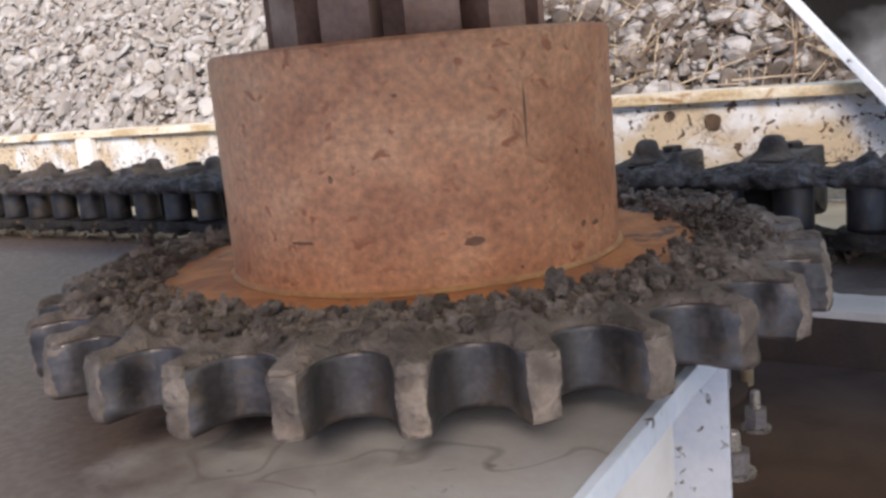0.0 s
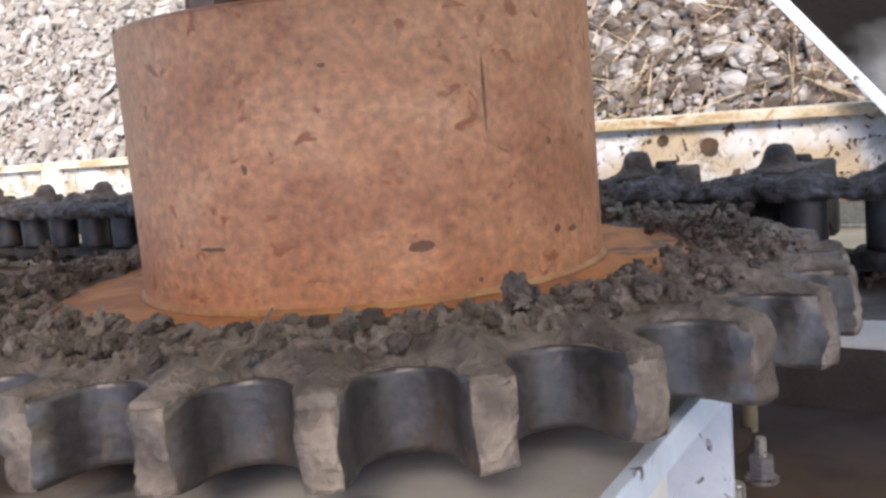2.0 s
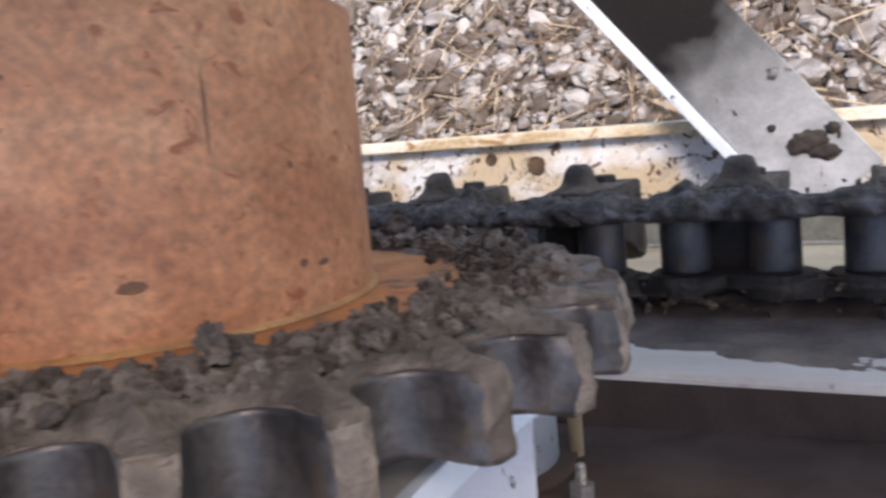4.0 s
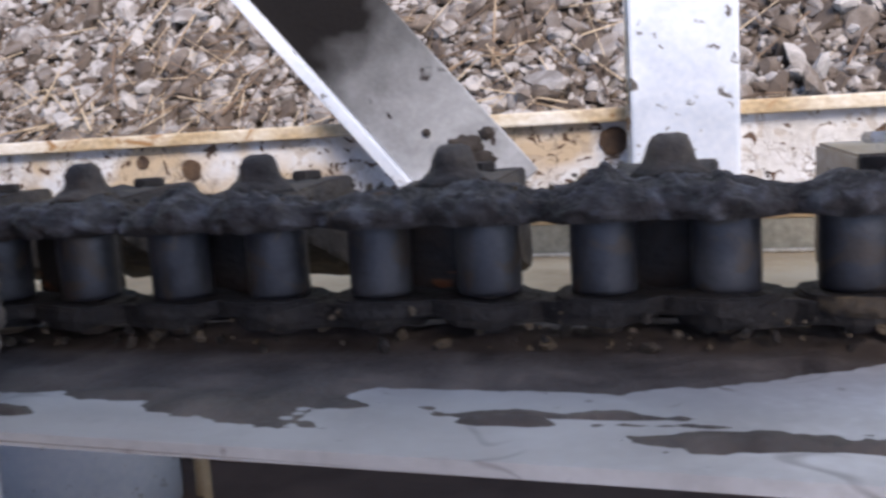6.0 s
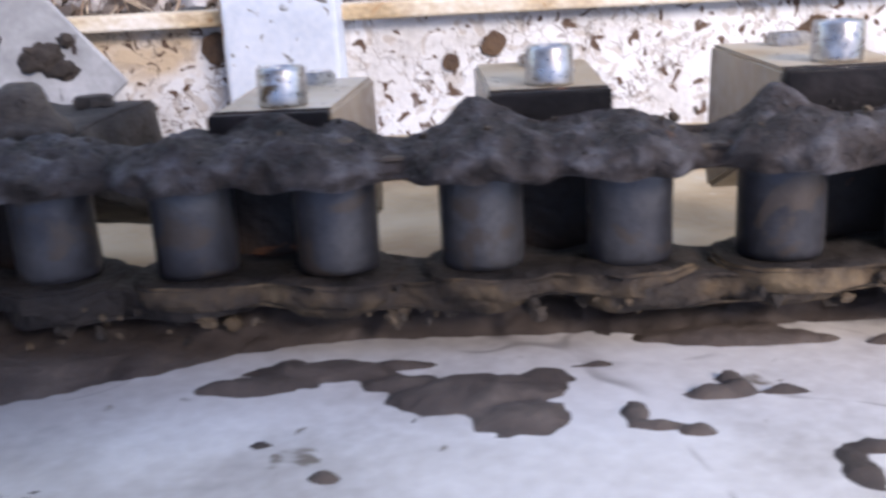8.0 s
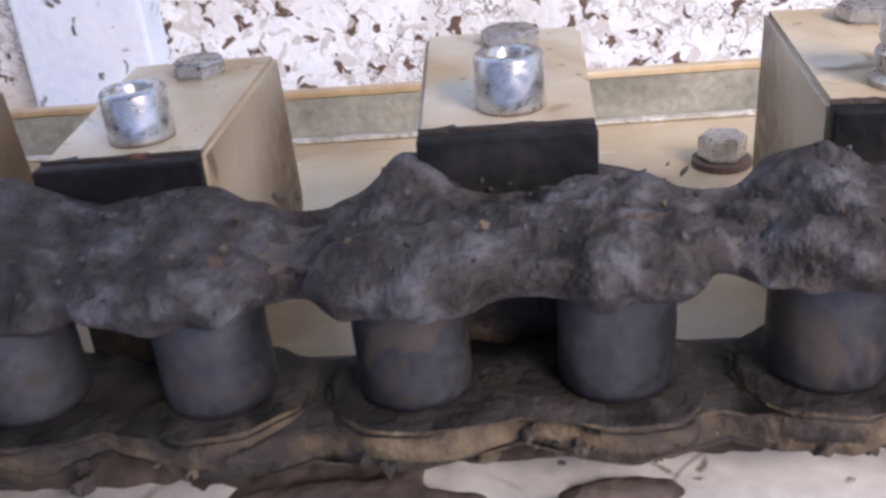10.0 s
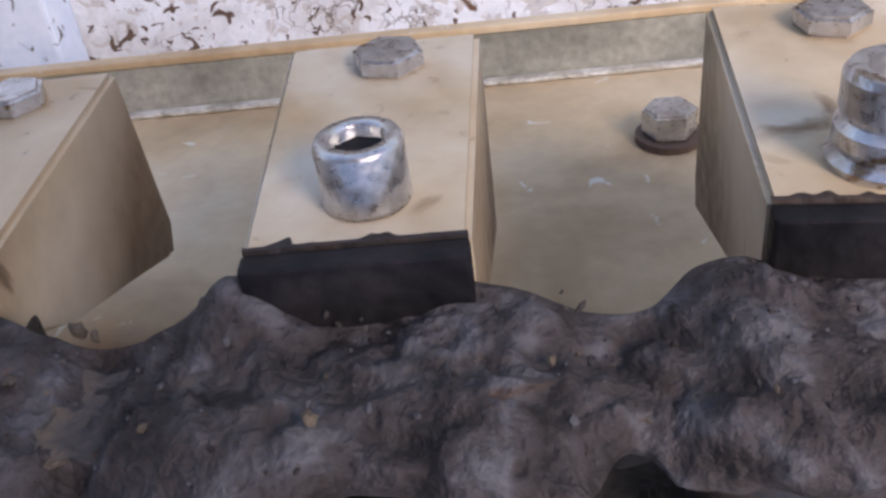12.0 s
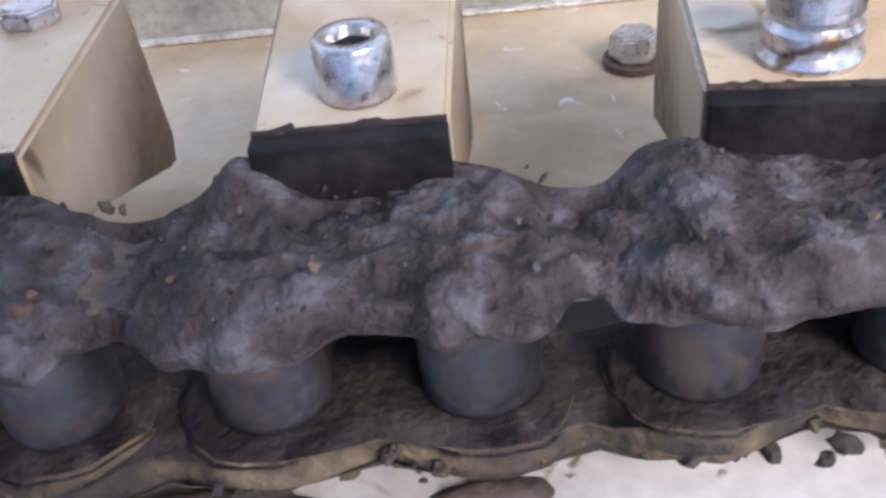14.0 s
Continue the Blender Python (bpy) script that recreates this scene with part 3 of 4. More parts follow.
def build_bed():
    bed = thing("bed_plate", at(0, 0, 0), "white painted steel bed plate smeared with wet mud", "bed plate", kind="structure")
    front = [(-3.4, -0.03), (2.8, -0.03), (2.8, 0.46), (0.75, 0.279), (0.214, 0.236), (0.196, 0.40), (0.200, 0.55), (0.222, 1.02), (-3.4, 1.02)]
    part("front_plate", extrude_xz(front, FLOOR_Y - 0.010, FLOOR_Y, 0.003), BED, bed)
    part("rear_plate", box(-3.4, 2.8, FLOOR_Y - 0.010, FLOOR_Y, -0.535, -0.0305), TAN, bed, "dull tan rear strip")
    part("back_lip", box(-3.4, 2.8, FLOOR_Y - 0.010, FLOOR_Y + 0.046, -0.547, -0.5355), GREYPAINT, bed, "grey-green upright lip")
    part("lip_rail", box(-3.4, 2.8, FLOOR_Y + 0.0465, FLOOR_Y + 0.054, -0.548, -0.5335, 0.002), TAN, bed)
    part("foot_bead", box(-3.4, 2.8, FLOOR_Y + 0.0005, FLOOR_Y + 0.005, -0.535, -0.524, 0.002), FROTH, bed, "pale speckled sealing bead")
    part("side_skirt", box(0.174, 0.188, -0.488, FLOOR_Y - 0.0105, 0.515, 1.0), WHITE, bed, "cream painted side skirt")
    part("inner_panel", box(-0.2, 0.114, -0.488, FLOOR_Y - 0.0107, 0.055, 0.065, 0.002), BLUEWHITE, bed, "pale blue-white inner panel")
    ridge = [(0.2145, 0.236), (0.1965, 0.40), (0.2005, 0.55), (0.2225, 1.02), (0.2335, 1.02), (0.2115, 0.55), (0.2075, 0.40), (0.2255, 0.238)]
    part("edge_strip", extrude_xz(ridge, FLOOR_Y - 0.024, FLOOR_Y + 0.003, 0.002), BLUEWHITE, bed, "bright white edge strip")
    part("brace", turned([(0.014, -0.488), (0.014, FLOOR_Y - 0.0105)], 14, centre=(-0.03, -0.575)), TAN, bed, "thin tan brace")
    column = thing("column", at(-0.228, -0.489, -0.49), "round pale blue-white column under the bed plate", "column", kind="structure")
    part("pipe", turned([(0.18, 0.0), (0.18, 0.2), (0.18, 0.489 + FLOOR_Y - 0.0107)], 56), BLUEWHITE, column, smooth=True)
    part("foot_flange", turned([(0.215, 0.0005), (0.215, 0.012), (0.181, 0.013)], 56), BROWN, column)
    base = thing("base_plate", at(0, 0, 0), "dark brown primed base plate below the bed", "base plate", kind="structure")
    part("floor_sheet", box(-3.4, 2.8, -0.52, -0.49, -0.78, 1.3), BROWN, base)
    part("rear_sheet", box(-3.4, 2.8, -0.489, -0.20, -0.78, -0.75), BROWN, base)
    for x, z, size in ((0.062, -0.135, 0.95), (0.048, -0.34, 0.72)):
        foundation_bolt(x, -0.489, z, size)
    hanging_bolt(0.079, FLOOR_Y - 0.011, 0.106)
    for x in (-0.7, 0.1, 0.75, 1.54, 2.2):
        hex_bolt(x, FLOOR_Y + 0.0005, -0.40)


def hexagon(r, y0, y1, centre=(0, 0), turn=0.0, bevel=0.002):
    out = [(centre[0] + r * math.sin(turn + i * math.pi / 3), centre[1] + r * math.cos(turn + i * math.pi / 3)) for i in range(6)]
    return extrude_xz(out, y0, y1, bevel)


def threaded(r, y0, y1, turns):
    prof = [(r * 0.6, y0)]
    for i in range(turns):
        a, b = y0 + (y1 - y0) * i / turns, y0 + (y1 - y0) * (i + 0.5) / turns
        prof += [(r, a), (r * 0.86, b)]
    prof += [(r * 0.8, y1)]
    return turned(prof, 16)


def foundation_bolt(x, y, z, size):
    b = thing("foundation_bolt", at(x, y, z), "zinc-plated stud with a hexagon nut on the base plate", "bolt", "foundation bolts")
    part("washer", turned([(0.040 * size, 0.0), (0.040 * size, 0.006)], 24), ZINC, b)
    part("nut", hexagon(0.032 * size, 0.0065, 0.044, turn=0.25), BOLTSTEEL, b)
    part("stud", threaded(0.014 * size, 0.0445, 0.078, 7), ZINC, b, smooth=False)


BOLTSTEEL = surface("dull_zinc", [(0.22, 0.21, 0.23), (0.30, 0.29, 0.31), (0.38, 0.37, 0.39)], 12, 6, (0.35, 0.5), 0.5, 0.05, 120)


def hanging_bolt(x, y, z):
    b = thing("hanging_bolt", at(x, y, z, 180, 0, 0), "zinc-plated nut and thread under the bed plate", "bolt")
    part("nut", hexagon(0.028, 0.073, 0.104), ZINC, b)
    part("rod", turned([(0.012, 0.0), (0.012, 0.0725)], 16), ZINC, b)
    part("stud", threaded(0.012, 0.1045, 0.131, 5), ZINC, b)


def hex_bolt(x, y, z):
    b = thing("hex_bolt", at(x, y, z, 0, 25, 0), "hexagon-headed bolt in the tan rear plate", "bolt", "bolts of the rear plate")
    part("washer", turned([(0.026, 0.0), (0.026, 0.006)], 20), BROWN, b)
    part("head", hexagon(0.021, 0.0065, 0.028), ZINC, b)


build_bed()


def build_shade_deck():
    """Plain unseen deck, added atop the sprocket's shaft; keeps the sky off the chain."""
    deck = thing("deck", at(0, 0, 0), "plain dark brown deck, added unseen over the drive for shade", "deck", kind="structure")
    part("deck_sheet", box(-0.75, 1.95, 0.92, 0.96, 0.50, 2.05), BROWN, deck)
    part("side_sheet", box(-3.4, -0.76, 0.92, 0.96, 1.85, 2.6), BROWN, deck)

    # beam, arm, posts and sills, also unseen, only hold the added deck
    part("deck_beam", box(-3.4, 2.8, 0.92, 0.99, 1.625 + 0.98, 1.70 + 0.98), BROWN, deck)
    part("deck_arm", box(-0.20, -0.10, 0.9605, 0.99, 0.52, 2.604), BROWN, deck)
    for x in (-3.37, 2.73):
        part("deck_post", box(x - 0.03, x + 0.03, -0.52, 0.919, 2.605, 2.68), BROWN, deck)
        part("deck_sill", box(x - 0.03, x + 0.03, -0.52, -0.4905, 1.301, 2.604), BROWN, deck)


def build_supports():
    """Plain upright legs that carry the machine over the ground."""
    for x, y, z in ((-2.9, -0.52, -0.6), (2.4, -0.52, -0.6), (-2.9, -0.52, 1.1), (2.4, -0.52, 1.1), (-3.9, -0.335, -0.95), (2.9, -0.335, -0.95)):
        top = LEAN @ Vector((x * K, y * K, z * K))
        bm = bmesh.new()
        bmesh.ops.create_cube(bm, size=1.0)
        h = top.z + 0.02
        for v in bm.verts:
            v.co = Vector((v.co.x * 0.07, v.co.y * 0.07, (v.co.z + 0.5) * h))
        bmesh.ops.bevel(bm, geom=bm.edges[:], offset=0.004, segments=2, affect="EDGES")
        solid("support_leg", bm, BROWN, Matrix.Translation((top.x, top.y, -0.01)), "plain brown steel leg standing on gravel", "leg", kind="structure")


build_shade_deck()
build_supports()


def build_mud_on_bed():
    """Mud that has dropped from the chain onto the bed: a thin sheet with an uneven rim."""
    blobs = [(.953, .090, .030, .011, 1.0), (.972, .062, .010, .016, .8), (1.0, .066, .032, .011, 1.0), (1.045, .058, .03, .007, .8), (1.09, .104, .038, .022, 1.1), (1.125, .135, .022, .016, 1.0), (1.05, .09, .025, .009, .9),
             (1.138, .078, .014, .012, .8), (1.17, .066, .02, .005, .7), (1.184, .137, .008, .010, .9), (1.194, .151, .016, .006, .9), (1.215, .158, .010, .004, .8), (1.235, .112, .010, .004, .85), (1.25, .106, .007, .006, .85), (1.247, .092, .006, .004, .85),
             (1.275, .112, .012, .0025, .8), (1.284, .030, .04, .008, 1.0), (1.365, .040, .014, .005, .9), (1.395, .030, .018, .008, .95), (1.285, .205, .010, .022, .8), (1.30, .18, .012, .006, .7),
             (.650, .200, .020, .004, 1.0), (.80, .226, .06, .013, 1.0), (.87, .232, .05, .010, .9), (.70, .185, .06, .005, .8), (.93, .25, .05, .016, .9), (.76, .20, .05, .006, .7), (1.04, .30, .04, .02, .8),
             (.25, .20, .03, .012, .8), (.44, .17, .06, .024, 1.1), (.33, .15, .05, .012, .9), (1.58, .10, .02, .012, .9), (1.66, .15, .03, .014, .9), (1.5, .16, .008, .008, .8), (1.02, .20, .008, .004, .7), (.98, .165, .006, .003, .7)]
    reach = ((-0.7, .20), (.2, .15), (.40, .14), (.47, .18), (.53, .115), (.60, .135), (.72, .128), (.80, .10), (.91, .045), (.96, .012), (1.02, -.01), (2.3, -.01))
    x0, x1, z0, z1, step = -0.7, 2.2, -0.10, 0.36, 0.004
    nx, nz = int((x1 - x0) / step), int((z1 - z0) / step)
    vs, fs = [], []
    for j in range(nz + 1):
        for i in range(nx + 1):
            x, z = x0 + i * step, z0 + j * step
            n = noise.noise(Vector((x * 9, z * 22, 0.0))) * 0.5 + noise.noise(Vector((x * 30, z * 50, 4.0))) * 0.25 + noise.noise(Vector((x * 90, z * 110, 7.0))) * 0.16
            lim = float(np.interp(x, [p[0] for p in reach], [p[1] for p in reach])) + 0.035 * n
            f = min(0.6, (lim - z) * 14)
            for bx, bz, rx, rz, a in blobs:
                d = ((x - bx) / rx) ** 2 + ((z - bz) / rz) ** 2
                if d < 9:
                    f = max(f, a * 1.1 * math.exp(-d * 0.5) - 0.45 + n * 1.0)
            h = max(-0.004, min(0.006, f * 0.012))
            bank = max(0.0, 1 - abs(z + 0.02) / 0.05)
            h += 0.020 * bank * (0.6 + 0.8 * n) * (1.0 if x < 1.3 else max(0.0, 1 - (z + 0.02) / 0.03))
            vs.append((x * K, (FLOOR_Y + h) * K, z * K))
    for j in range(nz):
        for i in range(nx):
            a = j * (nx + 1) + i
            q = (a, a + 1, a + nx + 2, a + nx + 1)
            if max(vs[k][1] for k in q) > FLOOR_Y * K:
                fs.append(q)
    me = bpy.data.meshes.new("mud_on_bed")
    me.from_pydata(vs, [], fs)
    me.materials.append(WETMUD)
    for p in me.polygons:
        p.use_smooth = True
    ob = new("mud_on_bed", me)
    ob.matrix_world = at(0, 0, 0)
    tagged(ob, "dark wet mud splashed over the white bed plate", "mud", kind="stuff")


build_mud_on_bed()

# ---- sprocket ----
TEETH, SX, SZ = 28, -0.143, 0.4466
R_TIP = 0.467
STEP = 2 * math.pi / TEETH
TOP_Y, LOW_Y = 0.028, -0.029
R_GAP, GAP = 0.440, 0.0325          # centre and radius of the pocket between two teeth
FLARE = 0.26                         # how fast the pocket widens outwards


def gear_outline():
    """Narrow-tipped teeth between deep round pockets that widen outwards."""
    pts = []
    half = STEP / 2 * R_TIP - GAP - (R_TIP - R_GAP) * FLARE
    for i in range(TEETH):
        a = 0.102 + i * STEP
        for k in range(5):
            w = a + half / R_TIP * (k / 2 - 1)
            r = R_TIP - 0.003 * (k / 2 - 1) ** 2
            pts.append((r * math.sin(w), r * math.cos(w)))
        g = a + STEP / 2
        cx, cz = R_GAP * math.sin(g), R_GAP * math.cos(g)
        for k in range(15):
            w = radians(-90 + 180 * k / 14)
            ox, oz = -GAP * math.sin(w), -GAP * math.cos(w)
            pts.append((cx - ox * math.cos(g) + oz * math.sin(g), cz + ox * math.sin(g) + oz * math.cos(g)))
    return pts


def toothed_body():
    """The gear in several layers, its tips worn round and lumpy with mud."""
    bm = bmesh.new()
    levels = 12
    outline, rings = gear_outline(), []
    for k in range(levels + 1):
        s = k / levels
        y = LOW_Y + (TOP_Y - LOW_Y) * s
        ring = []
        for x, z in outline:
            r = math.hypot(x, z)
            tip = max(0.0, min(1.0, (r - 0.440) / 0.022))
            q = Vector((x, y, z))
            lumps = 0.006 * noise.noise(q * 28) + 0.004 * noise.noise(q * 70) + 0.003 * noise.noise(q * 160)
            worn = 0.005 * max(0.0, abs(s - 0.45) / 0.55 - 0.62) / 0.38
            f = 1 + (tip * (lumps - worn) + (1 - tip) * 0.1 * lumps) / r
            side = noise.noise(q * 45 + Vector((9, 0, 0))) * 0.003 * tip
            ring.append(bm.verts.new(((x * f + side * z / r) * K, (y + tip * 0.003 * noise.noise(q * 40)) * K, (z * f - side * x / r) * K)))
        rings.append(ring)
    n = len(outline)
    bm.faces.new(rings[0])
    bm.faces.new(rings[-1][::-1])
    for a, b in zip(rings, rings[1:]):
        for i in range(n):
            bm.faces.new((a[i], a[(i + 1) % n], b[(i + 1) % n], b[i]))
    return bm


def build_sprocket():
    sp = thing("drive_sprocket", at(SX, 0, SZ), "large drive sprocket, mud-caked teeth round a rust-coloured hub", "sprocket")
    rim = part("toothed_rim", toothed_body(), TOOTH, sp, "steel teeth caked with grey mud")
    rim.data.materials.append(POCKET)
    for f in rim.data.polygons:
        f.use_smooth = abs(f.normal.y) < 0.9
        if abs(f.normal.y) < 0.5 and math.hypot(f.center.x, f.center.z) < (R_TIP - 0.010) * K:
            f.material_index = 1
    part("web_disc", turned([(0.33, TOP_Y + 0.0003), (0.345, TOP_Y + 0.003), (0.345, TOP_Y + 0.0035), (0.2, TOP_Y + 0.0038)], 72), RUST_PLATE, sp, "orange rusty face")
    part("hub", turned([(0.2368, TOP_Y + 0.0040), (0.2368, 0.10), (0.2368, 0.20), (0.2368, 0.282), (0.2335, 0.286), (0.17, 0.286)], 96), RUST, sp, "red-brown primed hub", smooth=False)
    part("weld_bead", turned([(0.237, TOP_Y + 0.004), (0.2425, TOP_Y + 0.0042), (0.240, TOP_Y + 0.006), (0.2372, TOP_Y + 0.009)], 72), WELD, sp, "yellowish weld bead", smooth=True)
    for deg, y, w, h in ((79, 0.153, 0.0045, 0.0045), (46, 0.079, 0.014, 0.006), (12, 0.153, 0.0035, 0.006), (80, 0.075, 0.006, 0.005), (86, 0.072, 0.010, 0.004), (62, 0.200, 0.0022, 0.045), (2, 0.088, 0.02, 0.0025), (58, 0.045, 0.003, 0.003), (30, 0.23, 0.004, 0.003)):
        dent = bmesh.new()
        lump(dent, Vector((0, 0, 0)), K, deg, 0.35, (w * 0.8, h * 0.8, 0.0004), 2)
        part("dent", dent, DENT, sp, "dark scratch in the hub", m=Matrix.Rotation(radians(deg), 4, "Y") @ Matrix.Translation((0, y * K, 0.2366 * K)))
    ribs = []
    n = 11
    for i in range(n):
        a = i * 2 * math.pi / n + 0.2
        w = 2 * math.pi / n
        for r, d in ((0.165, -0.31), (0.165, 0.31), (0.115, 0.32), (0.115, 0.68)):
            ribs.append((r * math.sin(a + d * w), r * math.cos(a + d * w)))
    part("fluted_shaft", extrude_xz(ribs, 0.2865, 0.919, 0.003), RUST_DULL, sp, "brown fluted shaft")


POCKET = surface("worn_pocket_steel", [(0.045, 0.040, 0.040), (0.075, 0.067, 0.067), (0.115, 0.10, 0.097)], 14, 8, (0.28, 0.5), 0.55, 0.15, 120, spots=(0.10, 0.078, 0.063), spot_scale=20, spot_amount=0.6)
DENT = surface("scraped_primer", [(0.12, 0.06, 0.035), (0.20, 0.10, 0.06)], 20, 6, (0.7, 0.9), 0.0, 0.3, 90)
WELD = surface("ochre_weld", [(0.30, 0.13, 0.055), (0.36, 0.18, 0.075), (0.40, 0.23, 0.10)], 12, 8, (0.5, 0.8), 0.0, 0.4, 90)
RUST_DULL = surface("dull_brown_steel", [(0.17, 0.085, 0.055), (0.25, 0.14, 0.10), (0.31, 0.19, 0.14)], 8, 8, (0.6, 0.85), 0.0, 0.2, 90)
build_sprocket()


def build_soil_on_sprocket():
    """A crust of soil on the rim, and crumbs and clods on top of it."""
    vs, fs, gone = [], [], []
    na, nr = 1120, 56
    for i in range(na):
        a = 2 * math.pi * i / na
        g = (math.floor((a - 0.102) / STEP) + 0.5) * STEP + 0.102
        gx, gz = R_GAP * math.sin(g), R_GAP * math.cos(g)
        for j in range(nr + 1):
            s = j / nr
            r_in = 0.315 + 0.018 * noise.noise(Vector((math.sin(a) * 4, math.cos(a) * 4, 2.0)))
            r = r_in + (0.4625 - r_in) * s
            x, z = r * math.sin(a), r * math.cos(a)
            d = math.hypot(x - gx, z - gz) if r < R_GAP else abs(a - g) * r
            rim = GAP + 0.001 + max(0.0, r - R_GAP) * FLARE + 0.002 * noise.noise(Vector((x * 60, z * 60, 4.0)))
            gone.append(d < rim)
            if d < rim:
                if r < R_GAP:
                    x, z = gx + (x - gx) * rim / max(d, 1e-4), gz + (z - gz) * rim / max(d, 1e-4)
                else:
                    w = g + math.copysign(rim / r, a - g)
                    x, z = r * math.sin(w), r * math.cos(w)
            p = Vector((x, z, 0.0))
            h = 0.012 + 0.010 * noise.noise(p * 16) + 0.007 * noise.noise(p * 45) + 0.0045 * noise.noise(p * 110) + 0.002 * noise.noise(p * 240)
            fall = min(1.0, max(0.0, d - rim) / 0.016, (0.4625 - r) / 0.016)
            h = max(0.003, h) * min(1.0, s * 6) * (1.0 if r < 0.41 else max(0.45, 1 - (r - 0.41) / 0.05)) * math.sqrt(max(0.0, fall)) - (0.006 if fall <= 0.0001 else 0.0)
            vs.append((x * K, (TOP_Y + 0.0004 + h) * K, z * K))
    for i in range(na):
        for j in range(nr):
            a, b = i * (nr + 1) + j, ((i + 1) % na) * (nr + 1) + j
            if not (gone[a] and gone[a + 1] and gone[b] and gone[b + 1]):
                fs.append((a, a + 1, b + 1, b))
    me = bpy.data.meshes.new("soil_crust")
    me.from_pydata(vs, [], fs)
    me.materials.append(MUD)
    ob = new("soil_crust", me)
    ob.matrix_world = at(SX, 0, SZ)
    tagged(ob, "grey soil crust pressed onto the sprocket rim", "soil", kind="stuff")
    rng = np.random.default_rng(21)
    shapes = clod_shapes(14) + clod_shapes(14, 2)
    put = []
    mounds = [(0.19, 0.352, 0.028, 9), (0.29, 0.362, 0.026, 8), (1.86, 0.370, 0.045, 16), (-0.12, 0.355, 0.03, 16), (0.02, 0.35, 0.022, 10), (0.9, 0.375, 0.03, 16), (1.15, 0.38, 0.03, 14), (2.2, 0.36, 0.02, 10), (-0.7, 0.36, 0.035, 16), (-1.1, 0.36, 0.04, 16), (-1.8, 0.35, 0.04, 20), (-2.4, 0.36, 0.04, 20), (2.8, 0.36, 0.04, 20), (0.45, 0.36, 0.02, 8)]
    for i in range(3600):
        a, r = rng.uniform(0, 6.283), rng.normal(0.362, 0.022)
        if not 0.30 < r < 0.43:
            continue
        s = 0.002 + 0.0075 * rng.random() ** 3
        put.append((int(rng.integers(0, 14)) + (14 if s < 0.006 else 0), spin(rng, np.array([1.2, 0.8, 0.8]) * s * K), np.array([r * math.sin(a), TOP_Y + 0.012 + s * 0.4, r * math.cos(a)]) * K))
    for a0, r0, h0, cnt in mounds:
        for i in range(cnt * 3):
            da, dr = rng.normal(0, 0.05), rng.normal(0, 0.012)
            a, r = a0 + da, max(0.30, r0 + dr)
            s = 0.003 + 0.009 * rng.random() ** 1.5
            up = h0 * rng.random() * math.exp(-(da / 0.05) ** 2 - (dr / 0.014) ** 2)     # heaped towards the middle
            put.append((int(rng.integers(0, 14)), spin(rng, np.array([1.25, 0.75, 0.8]) * s * K), np.array([r * math.sin(a), TOP_Y + 0.010 + up, r * math.cos(a)]) * K))
    ob = new("soil_clods", many("soil_clods", shapes, put, CLOD))
    ob.matrix_world = at(SX, 0, SZ)
    tagged(ob, "crumbly dry soil clods piled on the sprocket rim", "soil", kind="stuff")

    for a, b in (((0.155, 0.042, 0.400), (0.196, 0.074, 0.370)), ((0.26, 0.05, -0.33), (0.33, 0.075, -0.19)), ((-0.24, 0.05, 0.26), (-0.16, 0.06, 0.35)), ((0.31, 0.06, -0.12), (0.36, 0.09, -0.04))):
        twig(at(SX, 0, SZ), [v * K for v in a], [v * K for v in b], 0.0014, 0.004, "thin dark root sticking out of soil on the sprocket", ROOT)


build_soil_on_sprocket()


# ---- chain ----
FIRST, LAST = -22, 24
ROLLER_R = 0.0285
LOWPLATE = surface("dark_muddy_plate", [(0.010, 0.008, 0.008), (0.019, 0.0155, 0.0145), (0.034, 0.027, 0.023)], 22, 9, (0.6, 0.95), 0.0, 0.6, 120, per_piece=True, distortion=0.1)
OCHRE = surface("ochre_mud_rim", [(0.02, 0.015, 0.012), (0.042, 0.031, 0.023), (0.085, 0.060, 0.036), (0.165, 0.12, 0.07)], 20, 9, (0.6, 0.95), 0.0, 0.7, 120, per_piece=True, distortion=0.1)


def link_outline(r, waist):
    pts = []
    for k in range(13):
        w = radians(-120 + 20 * k) + math.pi / 2
        pts.append((0.05 + r * math.cos(w - math.pi / 2), r * math.sin(w - math.pi / 2)))
    pts.append((0.0, waist))
    for k in range(13):
        w = radians(60 + 20 * k)
        pts.append((-0.05 + r * math.cos(w), r * math.sin(w)))
    pts.append((0.0, -waist))
    return pts


def plate_mesh(seed, y0, y1, amount, r, waist, material):
    bm = extrude_xz(link_outline(r, waist), y0, y1, 0.0025)
    bmesh.ops.triangulate(bm, faces=bm.faces)
    bmesh.ops.subdivide_edges(bm, edges=[e for e in bm.edges if e.calc_length() > 0.012 * K], cuts=2, use_grid_fill=True)
    roughen(bm, amount, 34 / K * 0.6, seed)
    return mesh_of(bm, "link_plate", material)


def rimmed(me):
    """Ochre mud on the upright rim of a plate."""
    me.materials.append(OCHRE)
    for f in me.polygons:
        f.use_smooth = True
        if abs(f.normal.y) < 0.55:
            f.material_index = 1
    return me


